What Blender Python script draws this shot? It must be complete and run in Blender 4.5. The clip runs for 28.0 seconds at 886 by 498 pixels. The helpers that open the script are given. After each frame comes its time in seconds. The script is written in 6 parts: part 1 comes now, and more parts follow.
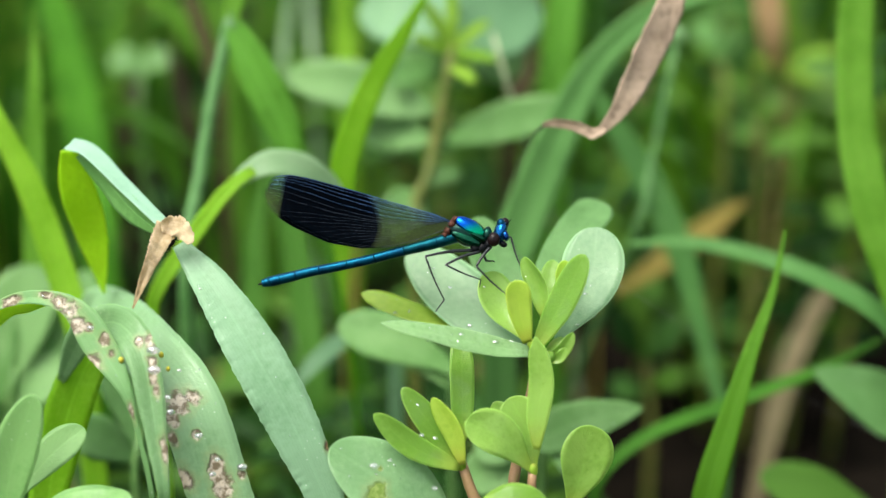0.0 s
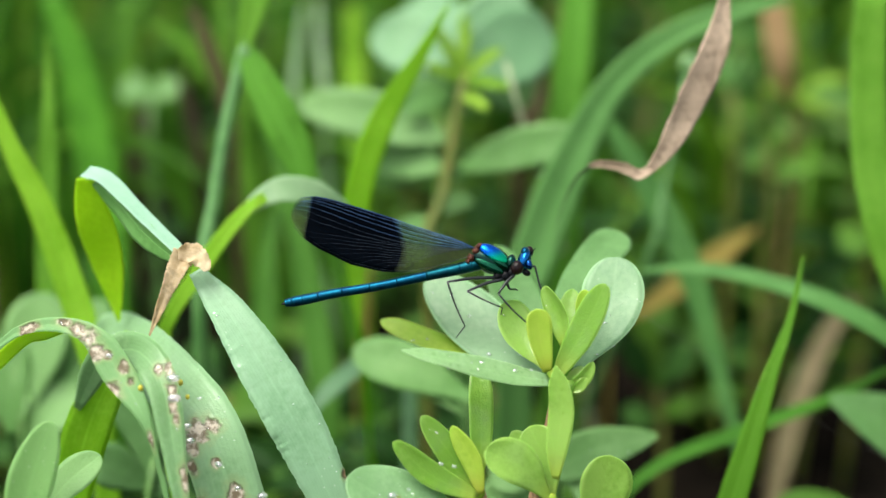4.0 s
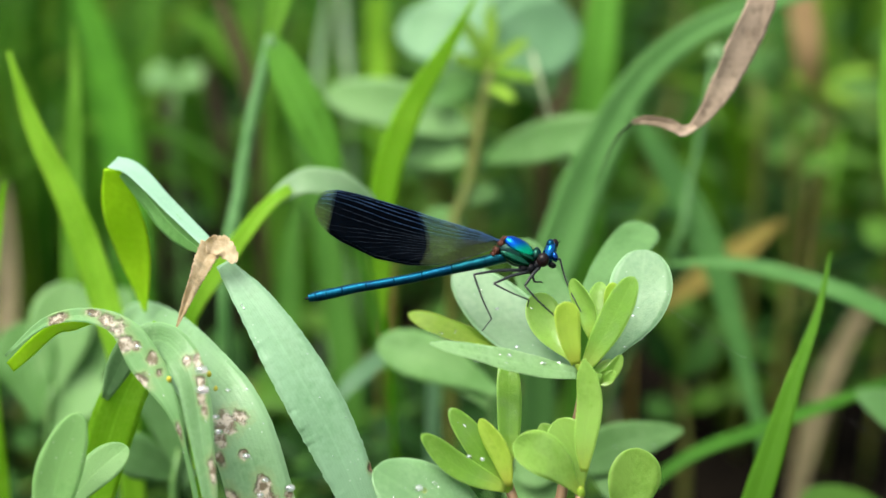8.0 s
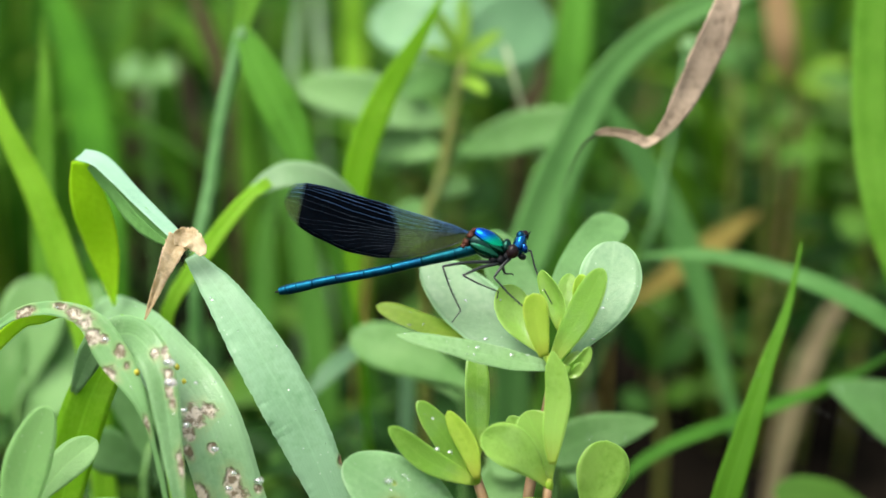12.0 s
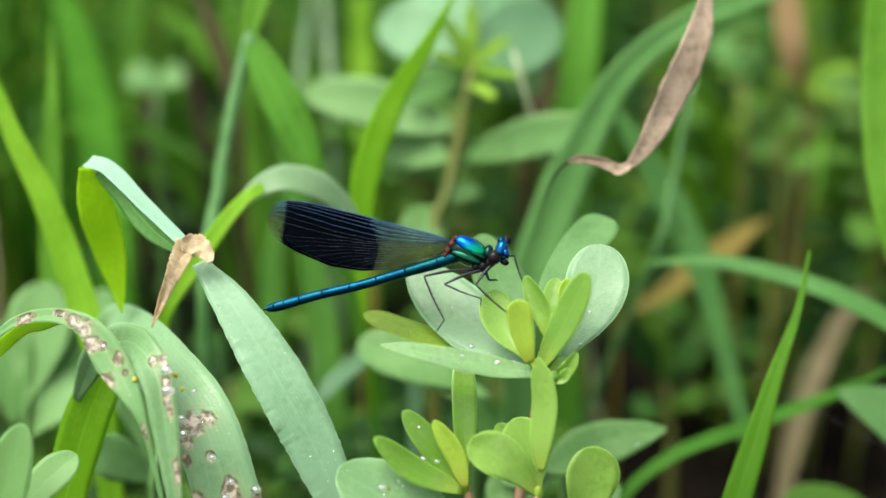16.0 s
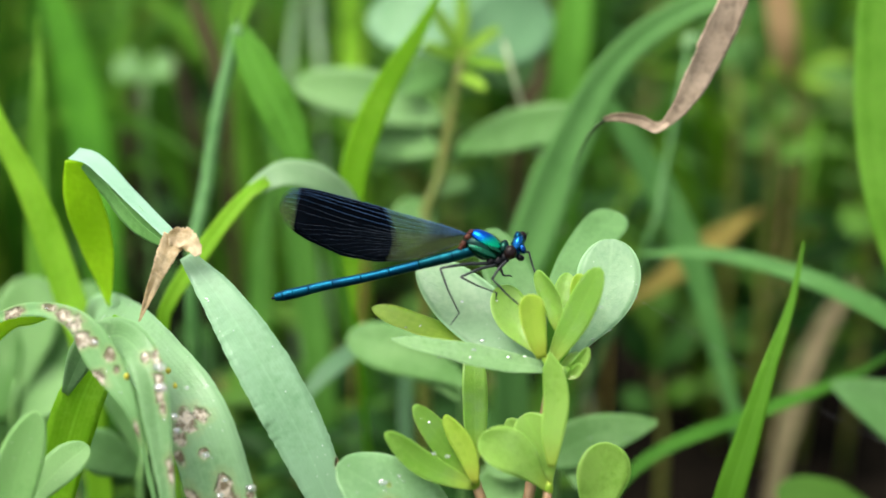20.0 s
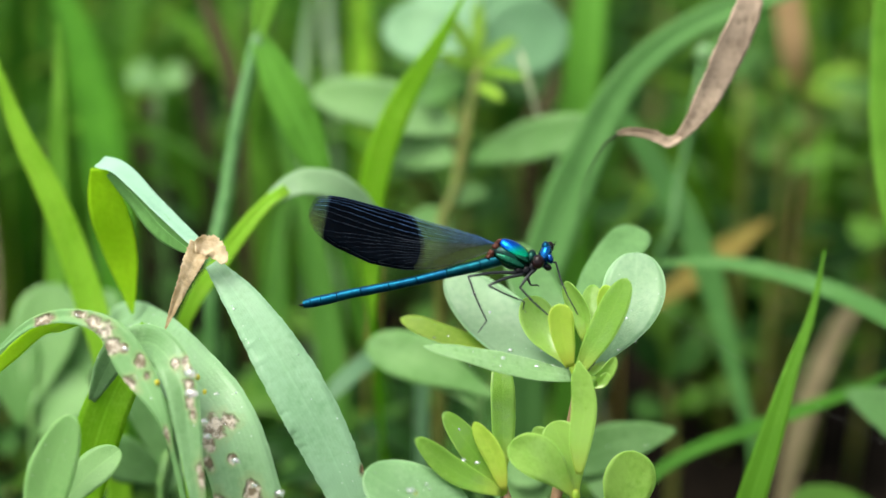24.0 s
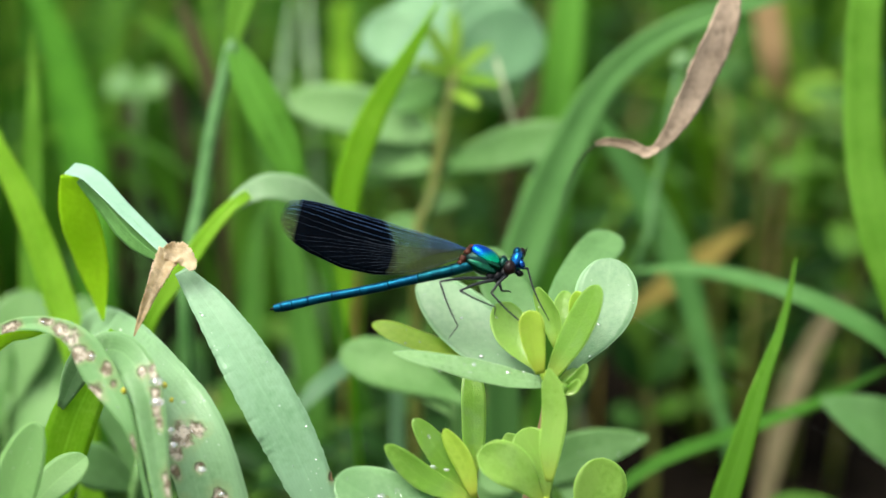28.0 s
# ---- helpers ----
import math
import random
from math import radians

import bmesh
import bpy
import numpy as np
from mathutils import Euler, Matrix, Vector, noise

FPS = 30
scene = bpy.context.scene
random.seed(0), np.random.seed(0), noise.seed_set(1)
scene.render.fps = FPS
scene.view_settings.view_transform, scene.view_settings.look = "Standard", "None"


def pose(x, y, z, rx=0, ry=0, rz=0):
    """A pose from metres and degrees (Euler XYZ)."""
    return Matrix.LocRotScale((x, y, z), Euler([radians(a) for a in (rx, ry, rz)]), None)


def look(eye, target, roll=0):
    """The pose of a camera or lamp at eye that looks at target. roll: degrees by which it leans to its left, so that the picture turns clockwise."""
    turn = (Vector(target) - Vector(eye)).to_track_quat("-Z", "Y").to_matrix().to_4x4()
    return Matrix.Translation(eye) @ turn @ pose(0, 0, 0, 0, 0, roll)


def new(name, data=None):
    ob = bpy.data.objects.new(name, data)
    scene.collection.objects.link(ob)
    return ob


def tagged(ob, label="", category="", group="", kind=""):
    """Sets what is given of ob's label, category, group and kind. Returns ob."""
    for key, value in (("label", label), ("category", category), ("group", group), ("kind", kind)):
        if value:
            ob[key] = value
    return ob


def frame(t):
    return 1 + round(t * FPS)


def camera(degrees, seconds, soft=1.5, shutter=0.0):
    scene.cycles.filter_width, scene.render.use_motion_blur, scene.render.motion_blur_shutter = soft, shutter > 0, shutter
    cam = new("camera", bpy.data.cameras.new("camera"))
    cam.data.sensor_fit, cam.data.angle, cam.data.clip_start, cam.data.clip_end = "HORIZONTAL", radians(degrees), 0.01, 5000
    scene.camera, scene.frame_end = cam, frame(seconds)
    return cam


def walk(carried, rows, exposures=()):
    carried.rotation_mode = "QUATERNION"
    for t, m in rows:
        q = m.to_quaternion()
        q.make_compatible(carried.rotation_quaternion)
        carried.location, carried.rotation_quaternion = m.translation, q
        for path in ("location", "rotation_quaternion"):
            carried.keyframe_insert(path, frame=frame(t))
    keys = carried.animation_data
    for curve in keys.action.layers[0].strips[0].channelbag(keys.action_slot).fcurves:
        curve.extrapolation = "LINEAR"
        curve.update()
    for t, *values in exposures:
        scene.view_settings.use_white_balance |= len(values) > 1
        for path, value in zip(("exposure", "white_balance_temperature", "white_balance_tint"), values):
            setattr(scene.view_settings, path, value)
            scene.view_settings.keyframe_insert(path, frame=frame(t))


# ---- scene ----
# ---- camera: a close lens focused on the insect, held in the hand ----
cam = camera(34.0, 28.0)
cam.data.dof.use_dof = True
cam.data.dof.focus_distance = 0.27
cam.data.dof.aperture_fstop = 5.6
TILT = -20.0
PATH = [  # seconds, yaw, pitch, roll in degrees, eye in centimetres
    (0, 0.19, -0.02, 0.02, 0.119, -0.066, 24.038),
    (0.5, -0.04, 0.38, 0.03, 0.342, -0.163, 24.011),
    (1, 0.02, 0.55, 0.08, 0.438, -0.154, 24.026),
    (1.5, 0.20, -0.13, -0.04, 0.292, -0.171, 24.120),
    (2, 0.18, 0.12, 0.03, 0.167, -0.200, 24.039),
    (2.5, 0.19, 0.19, 0.05, 0.244, -0.056, 24.066),
    (3, 0.21, 0.66, 0.08, 0.090, -0.031, 24.108),
    (3.5, 0.17, 1.09, 0.15, -0.185, -0.057, 24.008),
    (5.5, 0.30, 1.21, 0.06, -0.198, 0.165, 23.933),
    (6, 0.43, 1.02, -0.05, -0.271, 0.241, 24.076),
    (6.5, 0.56, 0.95, 0.04, -0.288, 0.167, 24.128),
    (7, 0.70, 0.95, 0.22, -0.035, 0.215, 23.925),
    (7.5, 1.00, 0.74, 0.11, -0.189, 0.222, 24.011),
    (8, 0.96, 0.55, -0.03, -0.383, 0.085, 24.107),
    (8.5, 0.65, 0.76, -0.04, -0.453, -0.060, 24.098),
    (9, 0.54, 0.96, -0.04, -0.451, -0.259, 24.107),
    (9.5, 0.62, 0.82, -0.00, -0.353, -0.254, 24.009),
    (10, 0.75, -0.08, -0.06, -0.224, -0.223, 24.018),
    (10.5, 0.15, -0.34, -0.10, -0.278, -0.050, 23.834),
    (11, 0.15, -0.14, -0.12, -0.206, 0.143, 23.989),
    (11.5, 0.32, 0.27, 0.02, -0.049, 0.057, 24.040),
    (12, 0.27, 0.47, -0.03, -0.128, 0.166, 23.947),
    (12.5, 0.37, 0.62, 0.04, -0.058, 0.190, 23.941),
    (14.5, 0.54, 0.97, 0.06, -0.025, 0.191, 23.865),
    (15, 0.42, 0.98, 0.07, -0.120, 0.032, 23.878),
    (15.5, 0.55, 0.81, 0.06, 0.006, 0.076, 23.917),
    (16, 0.58, 0.65, 0.08, -0.128, 0.285, 23.947),
    (16.5, 0.86, 0.53, 0.19, 0.247, 0.196, 23.703),
    (17, 0.45, 0.08, 0.09, 0.101, 0.335, 23.670),
    (17.5, 0.32, -0.29, 0.13, -0.002, 0.486, 23.659),
    (18, 0.43, -0.58, 0.19, 0.102, 0.534, 23.773),
    (18.5, 0.16, 0.32, 0.05, 0.056, 0.497, 23.968),
    (19, 0.09, 0.90, 0.01, -0.175, 0.520, 23.867),
    (19.5, 0.01, 0.32, 0.07, -0.223, 0.569, 23.848),
    (20, 0.23, 0.24, 0.05, -0.102, 0.520, 23.930),
    (20.5, 0.17, 0.27, -0.10, -0.331, 0.599, 24.009),
    (21, 0.25, 0.43, -0.03, -0.326, 0.503, 24.056),
    (21.5, 0.46, 0.81, -0.08, -0.417, 0.262, 24.151),
    (23.5, 0.09, 0.49, -0.30, -0.673, 0.454, 23.982),
    (24, 0.02, 0.64, -0.18, -0.682, 0.322, 23.967),
    (24.5, 0.01, 0.79, -0.25, -0.515, 0.305, 23.961),
    (25, 0.03, 0.80, -0.13, -0.501, 0.484, 23.823),
    (25.5, 0.06, 0.57, -0.14, -0.483, 0.568, 23.848),
    (26, 0.16, 0.44, -0.23, -0.527, 0.407, 23.957),
    (26.5, 0.12, 0.58, -0.15, -0.442, 0.492, 23.842),
    (27, 0.07, 0.49, -0.28, -0.316, 0.395, 24.089),
    (27.5, -0.01, 0.58, -0.35, -0.246, 0.387, 24.146),
    (28, -0.15, 0.95, -0.25, -0.196, 0.321, 23.949)
]
walk(cam, [(t, pose(x / 100, y / 100, z / 100, 90 + TILT + pitch, roll, yaw)) for t, yaw, pitch, roll, x, y, z in PATH])

# ---- light: bright overcast day ----
world = bpy.data.worlds.new("overcast_sky")
scene.world = world
world.use_nodes = True
wn = world.node_tree
sky = wn.nodes.new("ShaderNodeTexSky")
sky.sky_type = "NISHITA"
sky.sun_disc = False
sky.sun_elevation, sky.sun_rotation = radians(65), radians(235)
sky.dust_density, sky.air_density = 4.0, 1.0
pale = wn.nodes.new("ShaderNodeHueSaturation")
pale.inputs["Saturation"].default_value = 0.3
wn.links.new(sky.outputs[0], pale.inputs["Color"])
wn.links.new(pale.outputs[0], wn.nodes["Background"].inputs["Color"])
wn.nodes["Background"].inputs["Strength"].default_value = 0.15
sun = new("sun", bpy.data.lights.new("sun", "SUN"))
sun.data.energy, sun.data.angle, sun.data.color = 2.2, radians(40), (1.0, 0.95, 0.85)
sun.matrix_world = look((-0.8, -0.55, 2.1), (0, 0, 0))
scene.view_settings.exposure = 0.77


# ---- materials ----
def tree(name):
    m = bpy.data.materials.new(name)
    m.use_nodes = True
    m.node_tree.nodes.clear()
    return m, m.node_tree


def add(nt, kind, **inputs):
    n = nt.nodes.new(kind)
    for k, v in inputs.items():
        k = k.replace("_", " ")
        if isinstance(v, bpy.types.NodeSocket):
            nt.links.new(v, n.inputs[k])
        else:
            n.inputs[k].default_value = v
    return n


def calc(nt, op, a, b=0.0, c=None):
    n = nt.nodes.new("ShaderNodeMath")
    n.operation = op
    for i, v in enumerate((a, b) if c is None else (a, b, c)):
        if isinstance(v, bpy.types.NodeSocket):
            nt.links.new(v, n.inputs[i])
        else:
            n.inputs[i].default_value = v
    return n.outputs[0]


def blend(nt, fac, a, b, mode="MIX"):
    n = nt.nodes.new("ShaderNodeMixRGB")
    n.blend_type = mode
    for i, v in enumerate((fac, a, b)):
        if isinstance(v, bpy.types.NodeSocket):
            nt.links.new(v, n.inputs[i])
        elif i == 0:
            n.inputs[0].default_value = v
        else:
            n.inputs[i].default_value = (*v, 1)
    return n.outputs[0]


def ramp(nt, value, lo, hi):
    n = nt.nodes.new("ShaderNodeMapRange")
    n.interpolation_type = "SMOOTHSTEP"
    nt.links.new(value, n.inputs[0])
    n.inputs[1].default_value, n.inputs[2].default_value = lo, hi
    return n.outputs[0]


def noise_of(nt, where, scale, detail=3.0, rough=0.55):
    n = add(nt, "ShaderNodeTexNoise", Vector=where, Scale=scale, Detail=detail, Roughness=rough)
    return n.outputs[0]


def leaf_material(name, dark, light, rough=0.42, glow=0.35, ribs=0.0, midrib=0.0, lesions=(), glint_dots=0.0, island=False, spread=0.35, edge=0.0, base=None, tint=None, film=0.0, crumple=0.0, veins=0.0, gloss=0.45, scab=((0.06, 0.04, 0.02), (0.2, 0.15, 0.09), (0.66, 0.58, 0.46))):
    """Leaf skin: two scales of mottling, ribs along the blade, brown lesions, light that passes through."""
    m, nt = tree(name)
    tc = add(nt, "ShaderNodeTexCoord")
    where, uv = tc.outputs["Object"], tc.outputs["UV"]
    sep = add(nt, "ShaderNodeSeparateXYZ", Vector=uv)
    across, along = sep.outputs[0], sep.outputs[1]
    rnd = add(nt, "ShaderNodeNewGeometry").outputs["Random Per Island"] if island else add(nt, "ShaderNodeObjectInfo").outputs["Random"]
    big, fine = noise_of(nt, where, 70), noise_of(nt, where, 900, 4)
    mixer = calc(nt, "ADD", calc(nt, "MULTIPLY", big, 0.7), calc(nt, "MULTIPLY", fine, 0.35))
    mixer = calc(nt, "ADD", mixer, calc(nt, "MULTIPLY_ADD", rnd, spread, -spread / 2))
    col = blend(nt, ramp(nt, mixer, 0.34, 0.7), dark, light)
    if tint:
        col = blend(nt, ramp(nt, rnd, 0.55, 0.95), col, tint)
    if base:
        col = blend(nt, ramp(nt, along, 0.35, 0.0), col, base)
    grain = noise_of(nt, where, 3500, 2)
    height = calc(nt, "MULTIPLY_ADD", grain, 0.35, calc(nt, "ADD", calc(nt, "MULTIPLY", fine, 0.4), calc(nt, "MULTIPLY", big, 0.8)))
    if ribs:
        rib = calc(nt, "SINE", calc(nt, "MULTIPLY_ADD", big, 3.0, calc(nt, "MULTIPLY", across, ribs * 6.283)))
        rib = calc(nt, "MULTIPLY_ADD", rib, 0.5, 0.5)
        col = blend(nt, calc(nt, "MULTIPLY", rib, 0.03), col, tuple(min(1, c * 1.8) for c in light))
        height = calc(nt, "ADD", height, calc(nt, "MULTIPLY", rib, 0.06))
    if midrib:
        off = calc(nt, "ABSOLUTE", calc(nt, "SUBTRACT", across, 0.5))
        mid = ramp(nt, off, 0.05, 0.012)
        col = blend(nt, calc(nt, "MULTIPLY", mid, midrib), col, tuple(min(1, c * 1.7 + 0.03) for c in light))
        height = calc(nt, "SUBTRACT", height, calc(nt, "MULTIPLY", mid, midrib))
    if veins:
        slant = calc(nt, "MULTIPLY_ADD", calc(nt, "ABSOLUTE", calc(nt, "SUBTRACT", across, 0.5)), -7.0, calc(nt, "MULTIPLY", along, 11.0))
        slant = calc(nt, "ADD", slant, calc(nt, "MULTIPLY", big, 1.2))
        vein = ramp(nt, calc(nt, "SINE", calc(nt, "MULTIPLY", slant, 6.283)), 0.6, 1.0)
        col = blend(nt, calc(nt, "MULTIPLY", vein, 0.1 * veins), col, tuple(c * 0.6 for c in dark))
        height = calc(nt, "SUBTRACT", height, calc(nt, "MULTIPLY", vein, 0.25 * veins))
    if edge:
        off = calc(nt, "ABSOLUTE", calc(nt, "SUBTRACT", across, 0.5))
        col = blend(nt, calc(nt, "MULTIPLY", ramp(nt, off, 0.44, 0.5), edge), col, tuple(min(1, c * 1.6 + 0.05) for c in light))
    # pale dots stand for small wet glints, put into the colour
    if glint_dots:
        vor = add(nt, "ShaderNodeTexVoronoi", Vector=where, Scale=800.0).outputs["Distance"]
        dot = calc(nt, "MULTIPLY", ramp(nt, vor, 0.15, 0.05), ramp(nt, big, 0.5, 0.64))
        col = blend(nt, calc(nt, "MULTIPLY", dot, glint_dots), col, (0.78, 0.82, 0.74))
    if crumple:
        crease = noise_of(nt, where, 420, 6, 0.7)
        col = blend(nt, calc(nt, "MULTIPLY", ramp(nt, crease, 0.52, 0.36), 0.75 * crumple), col, tuple(c * 0.45 for c in dark))
        height = calc(nt, "ADD", height, calc(nt, "MULTIPLY", crease, 3.0 * crumple))
    rgh = calc(nt, "MULTIPLY_ADD", fine, 0.25, rough - 0.12)
    if lesions:
        rough_edge = noise_of(nt, where, 300, 5, 0.6)
        near = None
        for u0, v0, ru, rv in lesions:
            du = calc(nt, "DIVIDE", calc(nt, "SUBTRACT", across, u0), ru)
            dv = calc(nt, "DIVIDE", calc(nt, "SUBTRACT", along, v0), rv)
            d = calc(nt, "SQRT", calc(nt, "ADD", calc(nt, "MULTIPLY", du, du), calc(nt, "MULTIPLY", dv, dv)))
            near = d if near is None else calc(nt, "MINIMUM", near, d)
        near = calc(nt, "ADD", near, calc(nt, "MULTIPLY_ADD", rough_edge, 3.4, -1.7))
        halo, sick = ramp(nt, near, 2.2, 1.0), ramp(nt, near, 1.35, 0.65)
        rim = calc(nt, "MULTIPLY", ramp(nt, near, 0.35, 0.85), ramp(nt, noise_of(nt, where, 420, 3), 0.46, 0.6))
        col = blend(nt, calc(nt, "MULTIPLY", halo, 0.4), col, (0.34, 0.4, 0.16))
        col = blend(nt, calc(nt, "MULTIPLY", sick, 0.95), col, blend(nt, calc(nt, "MULTIPLY", rim, 0.85), blend(nt, ramp(nt, noise_of(nt, where, 650, 4, 0.6), 0.42, 0.6), scab[1], scab[2]), scab[0]))
        height = calc(nt, "SUBTRACT", height, calc(nt, "MULTIPLY", sick, 1.2))
    bump = add(nt, "ShaderNodeBump", Height=height, Strength=0.65, Distance=0.0003)
    body = add(nt, "ShaderNodeBsdfPrincipled", Base_Color=col, Roughness=rgh, Normal=bump.outputs[0])
    body.inputs["Specular IOR Level"].default_value = gloss
    if film:
        wet = calc(nt, "MULTIPLY", ramp(nt, noise_of(nt, where, 190, 2), 0.5, 0.62), film)
        nt.links.new(wet, body.inputs["Coat Weight"])
        body.inputs["Coat Roughness"].default_value = 0.12
        nt.links.new(add(nt, "ShaderNodeBump", Height=noise_of(nt, where, 420, 2), Strength=0.6, Distance=0.0006).outputs[0], body.inputs["Coat Normal"])
    body.inputs["Sheen Weight"].default_value = 0.05 if gloss > 0.3 else 0.0
    lit = add(nt, "ShaderNodeBsdfTranslucent", Color=blend(nt, 0.5, col, (1.6, 1.7, 0.7), "MULTIPLY"), Normal=bump.outputs[0])
    both = add(nt, "ShaderNodeMixShader", Fac=glow)
    nt.links.new(body.outputs[0], both.inputs[1])
    nt.links.new(lit.outputs[0], both.inputs[2])
    o = add(nt, "ShaderNodeOutputMaterial")
    nt.links.new(both.outputs[0], o.inputs[0])
    return m


def plain_material(name, dark, light, rough=0.5, metal=0.0, scale=300.0, bump=0.3, coat=0.0, gloss=0.4):
    m, nt = tree(name)
    where = add(nt, "ShaderNodeTexCoord").outputs["Object"]
    a, b = noise_of(nt, where, scale), noise_of(nt, where, scale * 7, 4)
    col = blend(nt, ramp(nt, calc(nt, "MULTIPLY_ADD", b, 0.3, calc(nt, "MULTIPLY", a, 0.7)), 0.3, 0.75), dark, light)
    bp = add(nt, "ShaderNodeBump", Height=b, Strength=bump, Distance=0.0002)
    s = add(nt, "ShaderNodeBsdfPrincipled", Base_Color=col, Roughness=rough, Metallic=metal, Normal=bp.outputs[0])
    s.inputs["Coat Weight"].default_value = coat
    s.inputs["Specular IOR Level"].default_value = gloss
    s.inputs["Coat Roughness"].default_value = 0.15
    o = add(nt, "ShaderNodeOutputMaterial")
    nt.links.new(s.outputs[0], o.inputs[0])
    return m


def wing_material():
    """Clear membrane with a dark ink-blue band, set by the place along the wing."""
    m, nt = tree("wing_membrane")
    tc = add(nt, "ShaderNodeTexCoord")
    sep = add(nt, "ShaderNodeSeparateXYZ", Vector=tc.outputs["UV"])
    across, along = sep.outputs[0], sep.outputs[1]
    fine = noise_of(nt, tc.outputs["Object"], 1500, 2)
    bow = calc(nt, "MULTIPLY", calc(nt, "SINE", calc(nt, "MULTIPLY", across, 3.14)), 0.045)
    start = calc(nt, "SUBTRACT", calc(nt, "MULTIPLY_ADD", across, 0.075, 0.36), bow)
    start = calc(nt, "ADD", start, calc(nt, "MULTIPLY_ADD", fine, 0.03, -0.015))
    front = ramp(nt, calc(nt, "SUBTRACT", along, start), 0.0, 0.035)
    back = ramp(nt, along, 0.925, 0.895)
    ink = calc(nt, "MULTIPLY", front, back)
    cells = add(nt, "ShaderNodeTexVoronoi", Vector=tc.outputs["Object"], Scale=1400.0)
    cells.feature = "DISTANCE_TO_EDGE"
    net = ramp(nt, cells.outputs["Distance"], 0.09, 0.03)
    skin = add(nt, "ShaderNodeBsdfPrincipled", Base_Color=blend(nt, ink, blend(nt, net, blend(nt, ramp(nt, across, 0.35, 0.75), (0.11, 0.15, 0.06), (0.03, 0.07, 0.1)), (0.03, 0.05, 0.04)), blend(nt, net, (0.0001, 0.0006, 0.0016), (0.0002, 0.0015, 0.0035))), Roughness=0.32)
    skin.inputs["Specular IOR Level"].default_value = 0.02
    gap = add(nt, "ShaderNodeBsdfTransparent", Color=(0.93, 0.93, 0.86, 1))
    cover = calc(nt, "MAXIMUM", calc(nt, "MULTIPLY", ink, 0.996), calc(nt, "MULTIPLY_ADD", net, 0.14, 0.09))
    mix = add(nt, "ShaderNodeMixShader", Fac=cover)
    nt.links.new(gap.outputs[0], mix.inputs[1])
    nt.links.new(skin.outputs[0], mix.inputs[2])
    o = add(nt, "ShaderNodeOutputMaterial")
    nt.links.new(mix.outputs[0], o.inputs[0])
    return m


def water_material():
    m, nt = tree("water_drop")
    lens = add(nt, "ShaderNodeBsdfGlass", Color=(1, 1, 1, 1), Roughness=0.02, IOR=1.33)
    glint = add(nt, "ShaderNodeBsdfGlossy", Color=(1, 1, 1, 1), Roughness=0.12)
    mix = add(nt, "ShaderNodeMixShader", Fac=0.32)
    nt.links.new(lens.outputs[0], mix.inputs[1])
    nt.links.new(glint.outputs[0], mix.inputs[2])
    o = add(nt, "ShaderNodeOutputMaterial")
    nt.links.new(mix.outputs[0], o.inputs[0])
    return m


GRASS_PALE = leaf_material("grass_pale", (0.165, 0.345, 0.165), (0.265, 0.475, 0.27), rough=0.36, ribs=16, midrib=0.07, glint_dots=0.6, glow=0.2, edge=0.2, film=0.35, lesions=((1, 0.705, 0.08, 0.0053),), scab=((0.1, 0.05, 0.03), (0.3, 0.18, 0.1), (0.42, 0.28, 0.16)))
# sky sheen of the fold's upper side put into the colour
GRASS_SKY_SHEEN = leaf_material("grass_sky_sheen", (0.22, 0.43, 0.28), (0.3, 0.53, 0.36), rough=0.45, ribs=12, glow=0.15)
GRASS_STAINED = leaf_material("grass_stained", (0.15, 0.31, 0.12), (0.25, 0.45, 0.22), rough=0.36, ribs=14, midrib=0.08, glint_dots=0.6, glow=0.22, edge=0.2, film=0.35,
                              lesions=((0.33, 0.635, 0.17, 0.0101), (0.58, 0.635, 0.11, 0.0073), (0.17, 0.623, 0.1, 0.0083), (0.08, 0.605, 0.07, 0.0066), (0.58, 0.568, 0.12, 0.0106), (0.58, 0.55, 0.15, 0.013), (0.08, 0.562, 0.12, 0.0101), (0.42, 0.6, 0.06, 0.0038), (0.92, 0.552, 0.08, 0.0061)))
GRASS_SPOTTED = leaf_material("grass_spotted", (0.16, 0.33, 0.12), (0.26, 0.47, 0.21), rough=0.36, ribs=10, midrib=0.1, glint_dots=0.6, glow=0.25, edge=0.25, film=0.3,
                              lesions=((0.83, 0.785, 0.15, 0.0083), (0.75, 0.77, 0.13, 0.0082), (0.67, 0.755, 0.13, 0.0074), (0.75, 0.743, 0.11, 0.006), (0.58, 0.795, 0.13, 0.0062), (0.83, 0.677, 0.21, 0.0148)))
GRASS_SICK = leaf_material("grass_withering", (0.1, 0.26, 0.06), (0.18, 0.38, 0.13), rough=0.4, ribs=10, midrib=0.1, glint_dots=0.6, glow=0.25, edge=0.2,
                           lesions=((0.42, 0.865, 0.34, 0.0104), (0.33, 0.848, 0.38, 0.0104), (0.25, 0.83, 0.25, 0.0082), (0.5, 0.82, 0.13, 0.0047), (0.75, 0.8, 0.18, 0.0071), (0.08, 0.782, 0.22, 0.0083), (0.33, 0.925, 0.45, 0.0091), (0.67, 0.88, 0.24, 0.0086), (0.67, 0.782, 0.13, 0.005), (0.4, 0.718, 0.3, 0.008)))
GRASS_MID = leaf_material("grass_mid", (0.11, 0.3, 0.018), (0.2, 0.44, 0.05), ribs=10, midrib=0.1, glow=0.5, gloss=0.15)
GRASS_BRIGHT = leaf_material("grass_bright", (0.19, 0.43, 0.012), (0.32, 0.58, 0.045), ribs=10, midrib=0.1, glow=0.55, gloss=0.15)
